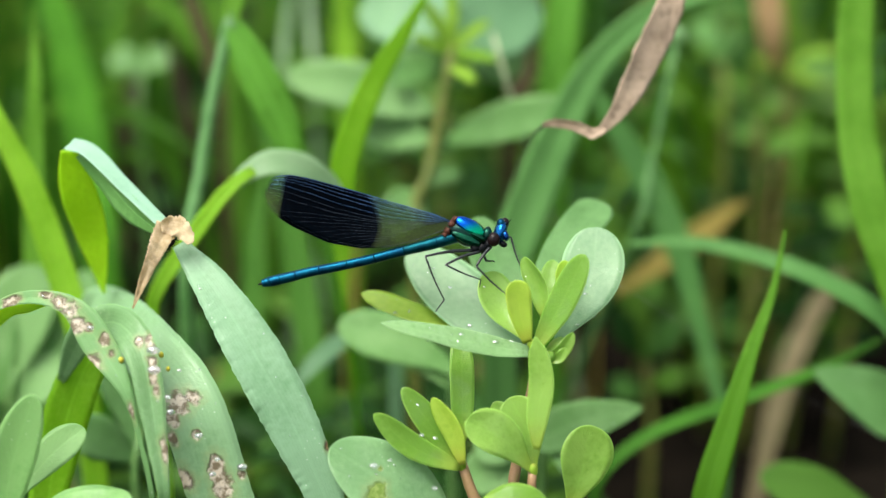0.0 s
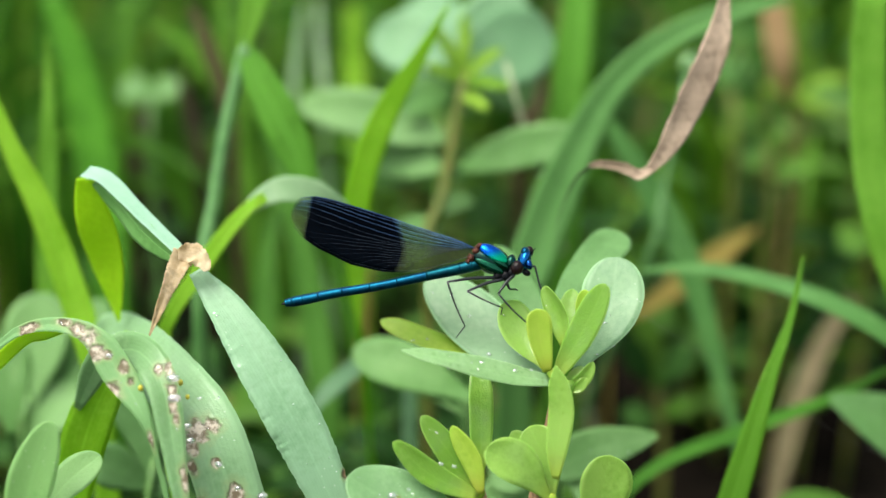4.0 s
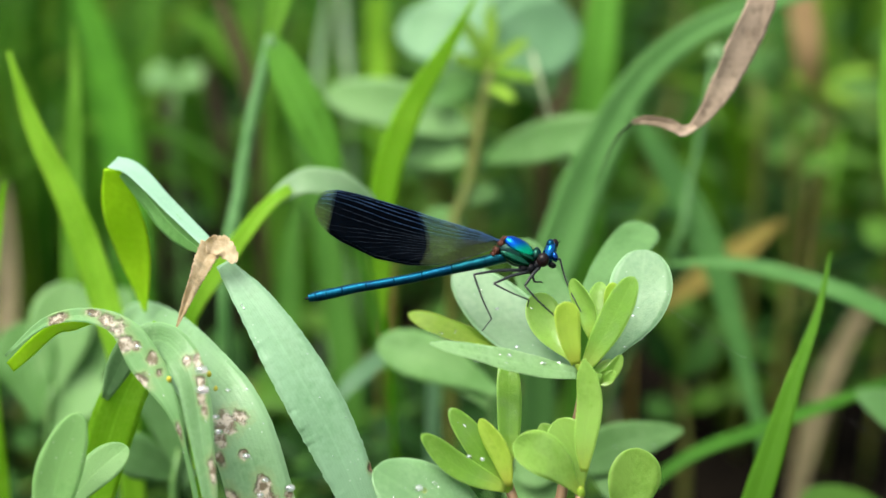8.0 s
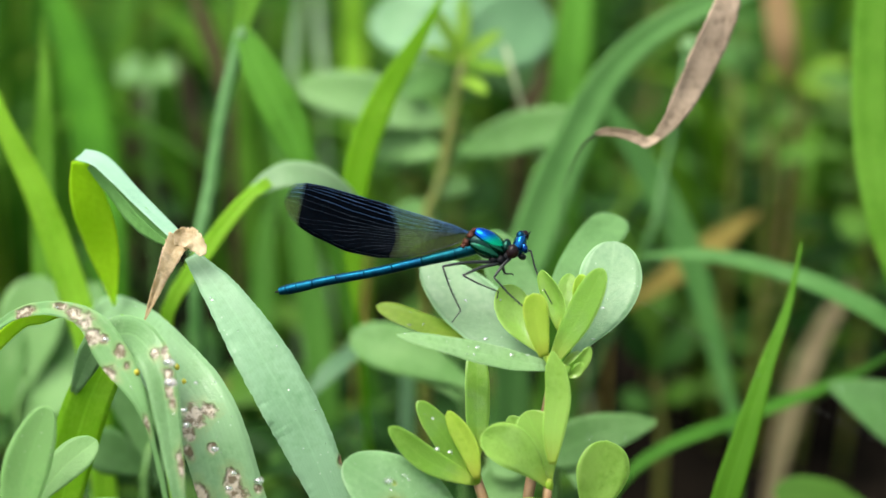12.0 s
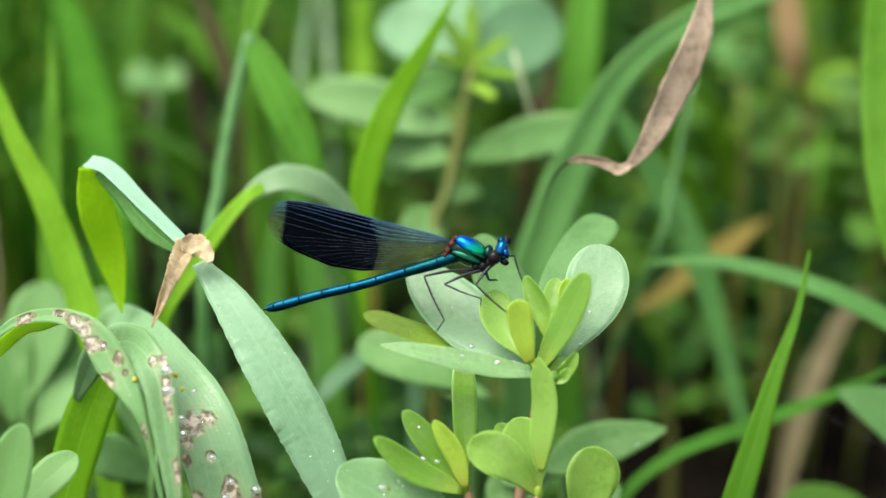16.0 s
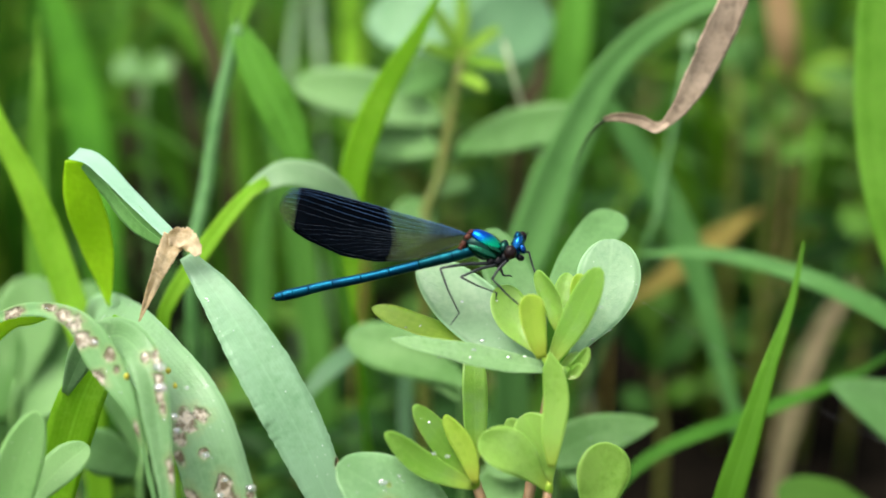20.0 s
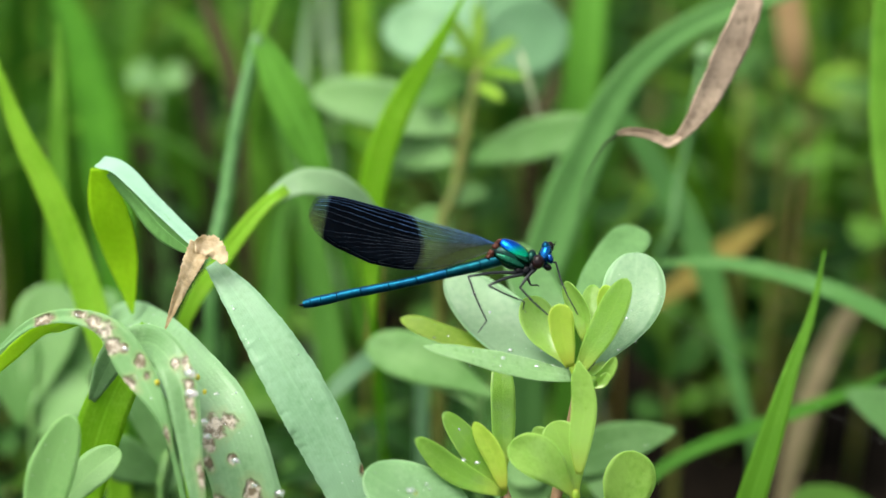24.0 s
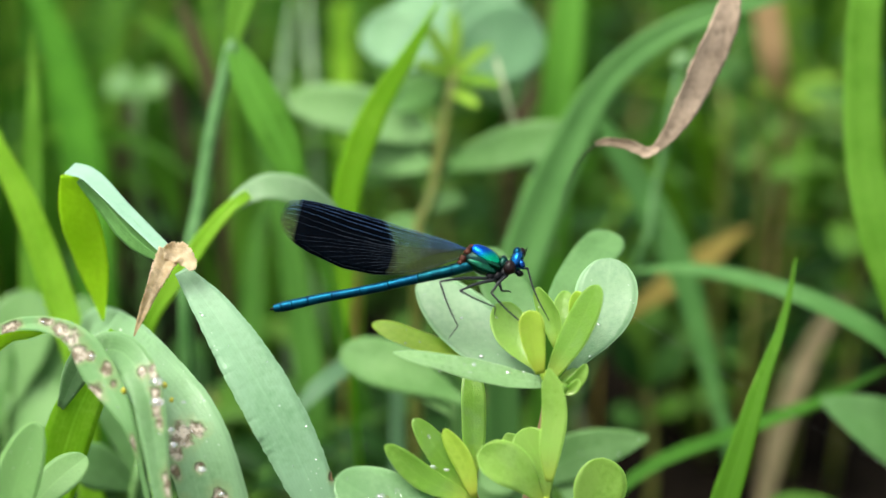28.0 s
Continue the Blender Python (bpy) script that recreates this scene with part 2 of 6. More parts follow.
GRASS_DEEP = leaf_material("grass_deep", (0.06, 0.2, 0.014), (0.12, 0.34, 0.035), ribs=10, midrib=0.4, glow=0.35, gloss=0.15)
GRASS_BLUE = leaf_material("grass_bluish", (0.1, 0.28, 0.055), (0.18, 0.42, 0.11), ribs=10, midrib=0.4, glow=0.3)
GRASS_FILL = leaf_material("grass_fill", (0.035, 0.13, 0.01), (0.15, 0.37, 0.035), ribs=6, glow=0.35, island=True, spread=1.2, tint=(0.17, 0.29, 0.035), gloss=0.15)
GRASS_EACH = leaf_material("grass_various", (0.06, 0.2, 0.015), (0.17, 0.4, 0.045), ribs=6, glow=0.5, spread=1.0, tint=(0.22, 0.38, 0.04), gloss=0.15)
LEAF_OLD = leaf_material("fleshy_leaf", (0.17, 0.36, 0.13), (0.27, 0.49, 0.21), rough=0.36, glow=0.28, midrib=0.06, glint_dots=0.4, edge=0.2, film=0.4, veins=0.25)
# greyed base colour: the leaf's sheen is put into it
LEAF_SHEEN = leaf_material("fleshy_leaf_sheen", (0.14, 0.3, 0.135), (0.24, 0.42, 0.215), rough=0.38, glow=0.25, midrib=0.06, glint_dots=0.5, edge=0.85, film=0.14, veins=0.25)
LEAF_GREEN = leaf_material("fleshy_leaf_green", (0.13, 0.33, 0.07), (0.23, 0.46, 0.14), rough=0.36, glow=0.3, midrib=0.06, glint_dots=0.4, edge=0.3, film=0.6, veins=0.25)
# wet film, and a lighter base colour that stands for sky light
LEAF_WET_SKYLIT = leaf_material("fleshy_leaf_wet_skylit", (0.24, 0.44, 0.17), (0.36, 0.58, 0.28), rough=0.3, glow=0.28, midrib=0.06, glint_dots=0.5, edge=0.3, film=1.0, veins=0.25)
LEAF_NIBBLED = leaf_material("fleshy_leaf_nibbled", (0.19, 0.38, 0.15), (0.28, 0.5, 0.23), rough=0.36, glow=0.28, midrib=0.06, glint_dots=0.5, edge=0.2, film=0.5, lesions=((0.3, 0.62, 0.16, 0.06), (0.62, 0.68, 0.03, 0.015)), veins=0.25, scab=((0.12, 0.2, 0.03), (0.2, 0.33, 0.05), (0.34, 0.46, 0.12)))
LEAF_YOUNG = leaf_material("fleshy_leaf_young", (0.2, 0.41, 0.045), (0.34, 0.56, 0.11), rough=0.32, glow=0.42, midrib=0.04, edge=0.35, base=(0.36, 0.5, 0.07), film=1.0, veins=0.25)
LEAF_BUD = leaf_material("fleshy_leaf_bud", (0.34, 0.54, 0.055), (0.5, 0.66, 0.1), rough=0.34, glow=0.48, midrib=0.04, edge=0.3, base=(0.46, 0.52, 0.07))
LEAF_MID = leaf_material("fleshy_leaf_shaded", (0.11, 0.28, 0.06), (0.2, 0.4, 0.125), rough=0.55, glow=0.2, midrib=0.1, glint_dots=0.2, veins=0.25)
# yellow green leaf with shade put into its base colour
LEAF_YELLOW_SHADE = leaf_material("yellow_green_shade", (0.055, 0.16, 0.012), (0.12, 0.26, 0.03), rough=0.55, glow=0.35)
# darker copy of the fleshy leaf; shade behind other leaves put into the colour
LEAF_BACK_SHADE = leaf_material("fleshy_leaf_back_shade", (0.08, 0.21, 0.05), (0.14, 0.31, 0.095), rough=0.5, glow=0.25, midrib=0.06)
LEAF_CROWN = leaf_material("crown_leaf", (0.17, 0.36, 0.03), (0.3, 0.5, 0.06), rough=0.5, glow=0.45, gloss=0.15)
# sky light on the upper leaves is put into this paler colour
LEAF_SKY = leaf_material("skylit_leaf", (0.15, 0.33, 0.15), (0.23, 0.43, 0.22), rough=0.55, glow=0.25, glint_dots=0.3)
# shade among the back blades put into the base colour
GRASS_SHADE = leaf_material("grass_shade", (0.045, 0.155, 0.016), (0.09, 0.25, 0.035), rough=0.5, ribs=10, midrib=0.3, glow=0.3, gloss=0.15)
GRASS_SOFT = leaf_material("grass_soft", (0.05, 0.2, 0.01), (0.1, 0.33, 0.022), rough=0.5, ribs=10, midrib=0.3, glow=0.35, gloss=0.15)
GRASS_HAZE = leaf_material("grass_haze", (0.08, 0.23, 0.05), (0.14, 0.34, 0.09), rough=0.55, ribs=10, glint_dots=0.5, glow=0.3, gloss=0.25)
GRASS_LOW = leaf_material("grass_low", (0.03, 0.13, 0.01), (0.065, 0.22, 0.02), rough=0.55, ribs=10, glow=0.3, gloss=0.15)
# sky sheen of an upturned blade put into the colour as pale green
GRASS_SKYPALE = leaf_material("grass_skypale", (0.2, 0.36, 0.16), (0.32, 0.48, 0.27), rough=0.5, ribs=10, glint_dots=0.5, glow=0.25)
# light through the blade is put into this bright colour
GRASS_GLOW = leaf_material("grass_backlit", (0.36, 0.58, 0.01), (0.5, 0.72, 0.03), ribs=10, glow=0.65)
# shade of overhanging plants is put into this dark base colour
LEAF_SHADED_FILL = leaf_material("leaf_fill_shaded", (0.015, 0.06, 0.008), (0.07, 0.19, 0.038), rough=0.5, glow=0.28, spread=1.0, tint=(0.08, 0.19, 0.018), gloss=0.15)
DRY = leaf_material("dry_leaf", (0.34, 0.25, 0.165), (0.6, 0.47, 0.34), rough=0.8, glow=0.2, ribs=9, spread=0.1, crumple=0.6)
STRAW_DULL = leaf_material("straw_dull", (0.2, 0.17, 0.08), (0.36, 0.3, 0.16), rough=0.6, glow=0.2, ribs=8)
DRY_WARM = leaf_material("dry_leaf_warm", (0.48, 0.34, 0.16), (0.8, 0.68, 0.47), rough=0.65, glow=0.35, ribs=7, spread=0.1, crumple=0.55)
STRAW_BROWN = leaf_material("straw_brown", (0.4, 0.25, 0.1), (0.62, 0.42, 0.2), rough=0.65, glow=0.2, ribs=8)
# near-black brown that stands for shaded gaps between plants
GAP_SHADE = leaf_material("gap_shade", (0.025, 0.02, 0.009), (0.07, 0.055, 0.024), rough=0.7, glow=0.15, ribs=6, gloss=0.15)
STRAW = leaf_material("straw", (0.34, 0.27, 0.05), (0.48, 0.37, 0.09), rough=0.6, glow=0.25, ribs=8)
STEM_OLIVE = plain_material("stem_olive", (0.1, 0.15, 0.02), (0.22, 0.2, 0.05), 0.5, scale=120)
STEM_RED = plain_material("stem_reddish", (0.3, 0.2, 0.09), (0.44, 0.26, 0.15), 0.4)
STEM_GREEN = plain_material("stem_green", (0.1, 0.24, 0.06), (0.18, 0.34, 0.1), 0.4)
STEM_CULM = plain_material("stem_culm", (0.07, 0.2, 0.05), (0.13, 0.3, 0.09), 0.5)
# near black: shade under the plants is put into the soil's colour
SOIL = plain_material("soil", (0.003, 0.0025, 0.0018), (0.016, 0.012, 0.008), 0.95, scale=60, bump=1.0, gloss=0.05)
WATER = water_material()
BLUE = plain_material("blue_metal", (0.0, 0.032, 0.08), (0.0, 0.095, 0.155), 0.36, 0.85, 500, 0.2, 0.0)
TEAL = plain_material("teal_metal", (0.0, 0.03, 0.05), (0.0, 0.08, 0.1), 0.36, 0.85, 500, 0.2, 0.0)
TEAL_DEEP = plain_material("deep_teal_metal", (0.0, 0.02, 0.05), (0.0, 0.06, 0.1), 0.4, 0.8, 500, 0.2, 0.0)
COBALT = plain_material("cobalt_metal", (0.0, 0.02, 0.16), (0.0, 0.13, 0.38), 0.25, 0.9, 260, 0.2, 0.2)
GREEN = plain_material("green_metal", (0.0, 0.02, 0.014), (0.004, 0.13, 0.06), 0.25, 0.9, 260, 0.2, 0.2)
GREEN_DARK = plain_material("dark_green_metal", (0.0, 0.008, 0.008), (0.003, 0.06, 0.04), 0.3, 0.8, 300, 0.25, 0.1)
BLACK = plain_material("black_shell", (0.001, 0.0015, 0.002), (0.006, 0.007, 0.009), 0.4, 0.0, 800, 0.2, gloss=0.15)
LEG = plain_material("leg_shell", (0.004, 0.006, 0.007), (0.018, 0.022, 0.025), 0.3, 0.0, 400, 0.2, gloss=0.5)
RUST = plain_material("rust_brown", (0.03, 0.008, 0.005), (0.14, 0.05, 0.03), 0.5, 0.0, 900, 0.6, gloss=0.2)
THREAD = plain_material("dark_thread", (0.02, 0.018, 0.012), (0.06, 0.05, 0.035), 0.7)
EYE_BROWN = plain_material("eye_brown", (0.005, 0.0025, 0.003), (0.018, 0.008, 0.008), 0.3, 0.0, 900, 0.1, gloss=0.18)
VEIN = plain_material("vein_blue", (0.012, 0.022, 0.04), (0.11, 0.14, 0.18), 0.4, 0.0, 350, 0.1, gloss=0.3)

VEIN_BLUE = plain_material("vein_bright_blue", (0.02, 0.08, 0.24), (0.14, 0.28, 0.52), 0.35, 0.3, 350, 0.1, gloss=0.3)


def shoulder_material():
    """Metal that runs from cobalt on the back to green on the flank."""
    m, nt = tree("shoulder_metal")
    where = add(nt, "ShaderNodeTexCoord").outputs["Object"]
    z = add(nt, "ShaderNodeSeparateXYZ", Vector=where).outputs[2]
    n = noise_of(nt, where, 700, 3)
    x = add(nt, "ShaderNodeSeparateXYZ", Vector=where).outputs[0]
    g = ramp(nt, calc(nt, "MULTIPLY_ADD", x, -0.35, calc(nt, "MULTIPLY_ADD", n, 0.0006, z)), 0.0004, 0.0026)
    col = blend(nt, g, (0.0, 0.42, 0.2), (0.0, 0.08, 0.45))
    s = add(nt, "ShaderNodeBsdfPrincipled", Base_Color=col, Roughness=0.24, Metallic=0.9, Normal=add(nt, "ShaderNodeBump", Height=noise_of(nt, where, 4000, 2), Strength=0.25, Distance=0.0001).outputs[0])
    o = add(nt, "ShaderNodeOutputMaterial")
    nt.links.new(s.outputs[0], o.inputs[0])
    return m


SHOULDER = shoulder_material()
WING = wing_material()
STALK_PALE = plain_material("stalk_pale", (0.34, 0.42, 0.22), (0.5, 0.56, 0.34), 0.5)
EGG = plain_material("egg_yellow", (0.5, 0.46, 0.03), (0.72, 0.66, 0.08), 0.35)
SILK = plain_material("silk", (0.5, 0.5, 0.5), (0.7, 0.7, 0.7), 0.4)
TO_CAMERA = (0.0, -0.94, 0.34)  # towards the camera; leaves are turned this way to fit its view


# ---- shaping: all lengths in centimetres ----
def v3(p):
    return np.array(p, float)


def unit(a):
    return a / max(1e-9, np.linalg.norm(a))


def glide(points, n, ease=1.0):
    """Places on a smooth line through the points, evenly spaced or closer towards its end."""
    p = np.array(points, float)
    steps = 1 - (1 - np.linspace(0, 1, n)) ** ease
    if len(p) == 2:
        return p[0] + steps[:, None] * (p[1] - p[0])
    q = np.vstack([2 * p[0] - p[1], p, 2 * p[-1] - p[-2]])
    fine = []
    for i in range(1, len(q) - 2):
        for t in np.linspace(0, 1, 16, endpoint=False):
            a, b, c, d = q[i - 1:i + 3]
            fine.append(0.5 * (2 * b + (c - a) * t + (2 * a - 5 * b + 4 * c - d) * t * t + (3 * b - a - 3 * c + d) * t ** 3))
    fine = np.array(fine + [p[-1]])
    run = np.r_[0, np.cumsum(np.linalg.norm(np.diff(fine, axis=0), axis=1))]
    at = steps * run[-1]
    return np.stack([np.interp(at, run, fine[:, k]) for k in range(3)], -1)


def ribbon(path, widths, face, cup=0.15, thick=0.03, nl=20, nc=6, wavy=0.0, teeth=0.0, seed=0, fold=False, face2=None, ease=1.0, pucker=0.0):
    """A leaf blade with two skins and a closed edge: verts, faces and (across, along) of each vertex."""
    r = random.Random(seed)
    line = glide(path, nl + 1, ease)
    steps = 1 - (1 - np.linspace(0, 1, nl + 1)) ** ease
    wid = np.interp(steps, np.linspace(0, 1, len(widths)), widths)
    tang = np.gradient(line, axis=0)
    ph1, ph2 = r.uniform(0, 6), r.uniform(0, 6)
    top, low, uv = [], [], []
    for i in range(nl + 1):
        t = unit(tang[i])
        s = steps[i]
        f = v3(face) if face2 is None else v3(face) * (1 - s) + v3(face2) * s
        side = unit(np.cross(t, f))
        nor = unit(np.cross(side, t))
        for j in range(nc + 1):
            c = 2 * j / nc - 1
            grow = 1 + teeth * (r.uniform(-1, 1)) * (abs(c) > 0.99)
            lift = cup * (abs(c) if fold else c * c) * wid[i] / 2
            lift += wavy * wid[i] * math.sin(9 * s + ph1 + 1.3 * c) * abs(c) + 0.35 * wavy * wid[i] * math.sin(23 * s + ph2) * c
            if pucker:
                lift += pucker * wid[i] * (0.55 + 0.45 * math.sin(s * 61 + ph2)) * math.sin(s * 560 + 4 * math.sin(s * 83 + ph1) + 2 * math.sin(s * 211) + c) * (c * c if c < 0 else 0.35 * c * c)
            q = line[i] + side * c * grow * wid[i] / 2 + nor * lift
            h = thick / 2 * (1 - 0.75 * c ** 4) * min(1, wid[i] / (4 * thick) + 0.2)
            top.append(q + nor * h)
            low.append(q - nor * h)
            uv.append((j / nc, s))
    n = len(top)
    k = nc + 1
    faces = []
    for i in range(nl):
        for j in range(nc):
            a = i * k + j
            faces.append((a, a + 1, a + k + 1, a + k))
            faces.append((n + a, n + a + k, n + a + k + 1, n + a + 1))
        a, b = i * k, i * k + nc
        faces.append((a, a + k, n + a + k, n + a))
        faces.append((b, n + b, n + b + k, b + k))
    for j in range(nc):
        a, b = j, nl * k + j
        faces.append((a, n + a, n + a + 1, a + 1))
        faces.append((b, b + 1, n + b + 1, n + b))
    return np.array(top + low), faces, uv + uv


def tube(path, radii, n=10, nl=12, flat=1.0):
    """A round stalk with closed ends; flat squeezes it along y."""
    line = glide(path, nl + 1)
    rad = np.interp(np.linspace(0, 1, nl + 1), np.linspace(0, 1, len(radii)), radii)
    tang = np.gradient(line, axis=0)
    verts, faces, uv = [], [], []
    for i in range(nl + 1):
        t = unit(tang[i])
        a = unit(np.cross(t, (0, 1, 0) if abs(t[1]) < 0.9 else (1, 0, 0)))
        b = np.cross(t, a)
        for j in range(n):
            w = 2 * math.pi * j / n
            verts.append(line[i] + rad[i] * (a * math.cos(w) + flat * b * math.sin(w)))
            uv.append((j / n, i / nl))
    for i in range(nl):
        for j in range(n):
            faces.append((i * n + j, i * n + (j + 1) % n, (i + 1) * n + (j + 1) % n, (i + 1) * n + j))
    faces.append(tuple(reversed(range(n))))
    faces.append(tuple(nl * n + j for j in range(n)))
    return np.array(verts), faces, uv


def ball(centre, size, turn=(0, 0, 0), nu=16, nv=10, lumpy=0.0, seed=0):
    """An ellipsoid with half axes size, turned by degrees."""
    m = Euler([radians(a) for a in turn]).to_matrix()
    r = random.Random(seed)
    verts, faces, uv = [], [], []
    for i in range(nv + 1):
        p = math.pi * i / nv
        for j in range(nu):
            w = 2 * math.pi * j / nu
            g = 1 + lumpy * r.uniform(-1, 1)
            q = m @ Vector((size[0] * math.sin(p) * math.cos(w) * g, size[1] * math.sin(p) * math.sin(w) * g, size[2] * math.cos(p) * g))
            verts.append(v3(centre) + v3(q))
            uv.append((j / nu, i / nv))
    for i in range(nv):
        for j in range(nu):
            faces.append((i * nu + j, (i + 1) * nu + j, (i + 1) * nu + (j + 1) % nu, i * nu + (j + 1) % nu))
    return np.array(verts), faces, uv


def join(shapes):
    verts, faces, uv, n = [], [], [], 0
    for v, f, u in shapes:
        verts.append(v)
        faces += [tuple(i + n for i in q) for q in f]
        uv += u
        n += len(v)
    return np.vstack(verts), faces, uv


def mesh_of(name, shape, material, origin=(0, 0, 0)):
    v, f, u = shape
    me = bpy.data.meshes.new(name)
    me.from_pydata(((v - v3(origin)) / 100).tolist(), [], f)
    layer = me.uv_layers.new(name="UVMap")
    idx = np.empty(len(me.loops), dtype=np.int32)
    me.loops.foreach_get("vertex_index", idx)
    layer.data.foreach_set("uv", np.array(u, dtype=np.float32)[idx].ravel())
    me.polygons.foreach_set("use_smooth", np.array([len(q) == 4 for q in f], dtype=bool))
    me.materials.append(material)
    me.update()
    return me


def thing(name, base, label, category, group="", turn=(0, 0, 0)):
    ob = new(name)
    ob.empty_display_size = 0.005
    ob.matrix_basis = pose(base[0] / 100, base[1] / 100, base[2] / 100, *turn)
    ob["base_cm"] = list(base)
    return tagged(ob, label, category, group)


def part(name, shape, material, parent, label="", origin=None):
    o = parent.get("base_cm", (0, 0, 0)) if origin is None else origin
    ob = new(name, mesh_of(name, shape, material, tuple(o)))
    ob.parent = parent
    if label:
        tagged(ob, label)
    return ob


def outline(neck, belly, foot, power):
    """Widths of a leaf from its foot to a rounded end; belly: where it is widest."""
    w = []
    for i in range(61):
        s = i / 60
        if s < belly:
            w.append(foot + (1 - foot) * math.sin(1.5708 * (s / belly) ** neck))
        else:
            w.append(max(0.02, (1 - ((s - belly) / (1 - belly)) ** power) ** 0.5))
    return w


UPRIGHT = outline(1.0, 0.6, 0.32, 2.2)
POINTED = [0.2, 0.5, 0.76, 0.92, 1.0, 1.0, 0.97, 0.9, 0.8, 0.66, 0.5, 0.33, 0.1]
BLUNT = outline(1.0, 0.72, 0.35, 3.2)
SPOON = outline(1.5, 0.68, 0.14, 2.0)
LANCE = outline(0.9, 0.55, 0.25, 1.8)
OVAL = outline(0.9, 0.5, 0.14, 2.0)


def dew(parent, shape, count, seed, low=0.3, high=0.97, size=0.03):
    """Small drops resting on the upper skin of a blade."""
    r = random.Random(seed)
    v, f, uv = shape
    half = len(v) // 2
    spots = [i for i in range(half) if low < uv[i][1] < high and 0.08 < uv[i][0] < 0.92]
    for _ in range(count):
        k = size * r.choice((0.4, 0.5, 0.6, 0.8, 1.0, 1.3))
        i = r.choice(spots)
        part("dew_drop", ball(v[i] + v3((r.uniform(-0.05, 0.05), 0, r.uniform(-0.08, 0.08))), (k, k * 0.8, k * 0.9), (-20, 0, r.uniform(0, 90)), 10, 7), WATER, parent).visible_shadow = False


def leaf(parent, base, tip, width, material, face=TO_CAMERA, bend=(0, 0, 0), profile=SPOON, cup=0.14, thick=0.045, wavy=0.025, name="leaf", label="", face2=None, wet=0):
    mid = (v3(base) + v3(tip)) / 2 + v3(bend)
    seed = int(abs(base[0] * 131 + tip[2] * 977)) % 9973
    shape = ribbon([base, mid, tip], [width * p for p in profile], face, cup, thick, 24, 8, wavy, 0, seed, face2=face2, ease=1.7)
    dew(parent, shape, wet, seed) if wet else None
    return part(name, shape, material, parent, label)


def long_leaf(parent, path, widths, material, face=TO_CAMERA, cup=0.14, thick=0.045, wavy=0.02, label="", face2=None, wet=0):
    """A leaf along a line of its own, with widths from foot to end."""
    seed = int(abs(path[0][0] * 131 + path[-1][2] * 977)) % 9973
    shape = ribbon(path, widths, face, cup, thick, 30, 8, wavy, 0, seed, face2=face2, ease=1.3)
    dew(parent, shape, wet, seed) if wet else None
    return part("leaf", shape, material, parent, label)


def blade(parent, path, widths, material, face=TO_CAMERA, cup=0.25, thick=0.025, wavy=0.015, teeth=0.0, name="blade", label="", nl=36, face2=None, fold=True, rooted=True, wet=0, pucker=0.0):
    seed = int(abs(path[0][0] * 131 + path[-1][2] * 977)) % 9973
    if rooted:  # the widths count from the second place on, the root is as wide as that
        a, b, c = v3(path[0]), v3(path[1]), v3(path[2])
        near = np.linalg.norm(c - b) / np.linalg.norm(a - b)
        if near < 0.5:
            path = [path[0], tuple(b + (a - b) * near)] + list(path[1:])
        run = np.cumsum(np.linalg.norm(np.diff(np.array(path, float), axis=0), axis=1))
        cut = run[1 if near < 0.5 else 0] / run[-1]
        widths = list(np.interp(np.linspace(0, 1, 80), np.linspace(cut, 1, len(widths)), widths))
    shape = ribbon(path, widths, face, cup, thick, nl, 6, wavy, teeth, seed, fold, face2, pucker=pucker)
    dew(parent, shape, wet, seed, 0.45) if wet else None
    return part(name, shape, material, parent, label)


def down(p, lean=(0, 0)):
    """The spot on the ground under p."""
    return (p[0] + lean[0], p[1] + lean[1], 0.0)


def drops(parent, items, seed=0):
    for i, (p, r) in enumerate(items):
        part("dew_drop", ball(p, (r, r, r * 0.65), (-25, 0, 0), 12, 8), WATER, parent, "clear water drop").visible_shadow = False


# ---- ground ----
def ground():
    r = random.Random(5)
    k = np.sinh(np.linspace(-6.2, 6.2, 131))
    xs = k / k[-1] * 6000
    ys = xs + 45
    verts = [(x, y, -0.5 + 0.5 * noise.noise((x / 4, y / 4, 0)) + 0.22 * noise.noise((x / 1.3, y / 1.3, 3))) for y in ys for x in xs]
    n = len(xs)
    faces = [(j * n + i, j * n + i + 1, (j + 1) * n + i + 1, (j + 1) * n + i) for j in range(n - 1) for i in range(n - 1)]
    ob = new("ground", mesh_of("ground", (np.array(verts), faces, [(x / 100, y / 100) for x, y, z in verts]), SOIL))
    tagged(ob, "soil coloured dark for the shade under dense green plants", "ground", kind="structure")


ground()


# ---- undergrowth that closes the view ----
def open_gap(x, y):
    """The bare shaded wedge between the two stands of grass, placed to fit the camera's view."""
    return -0.235 < x / y < -0.15 and y < 84


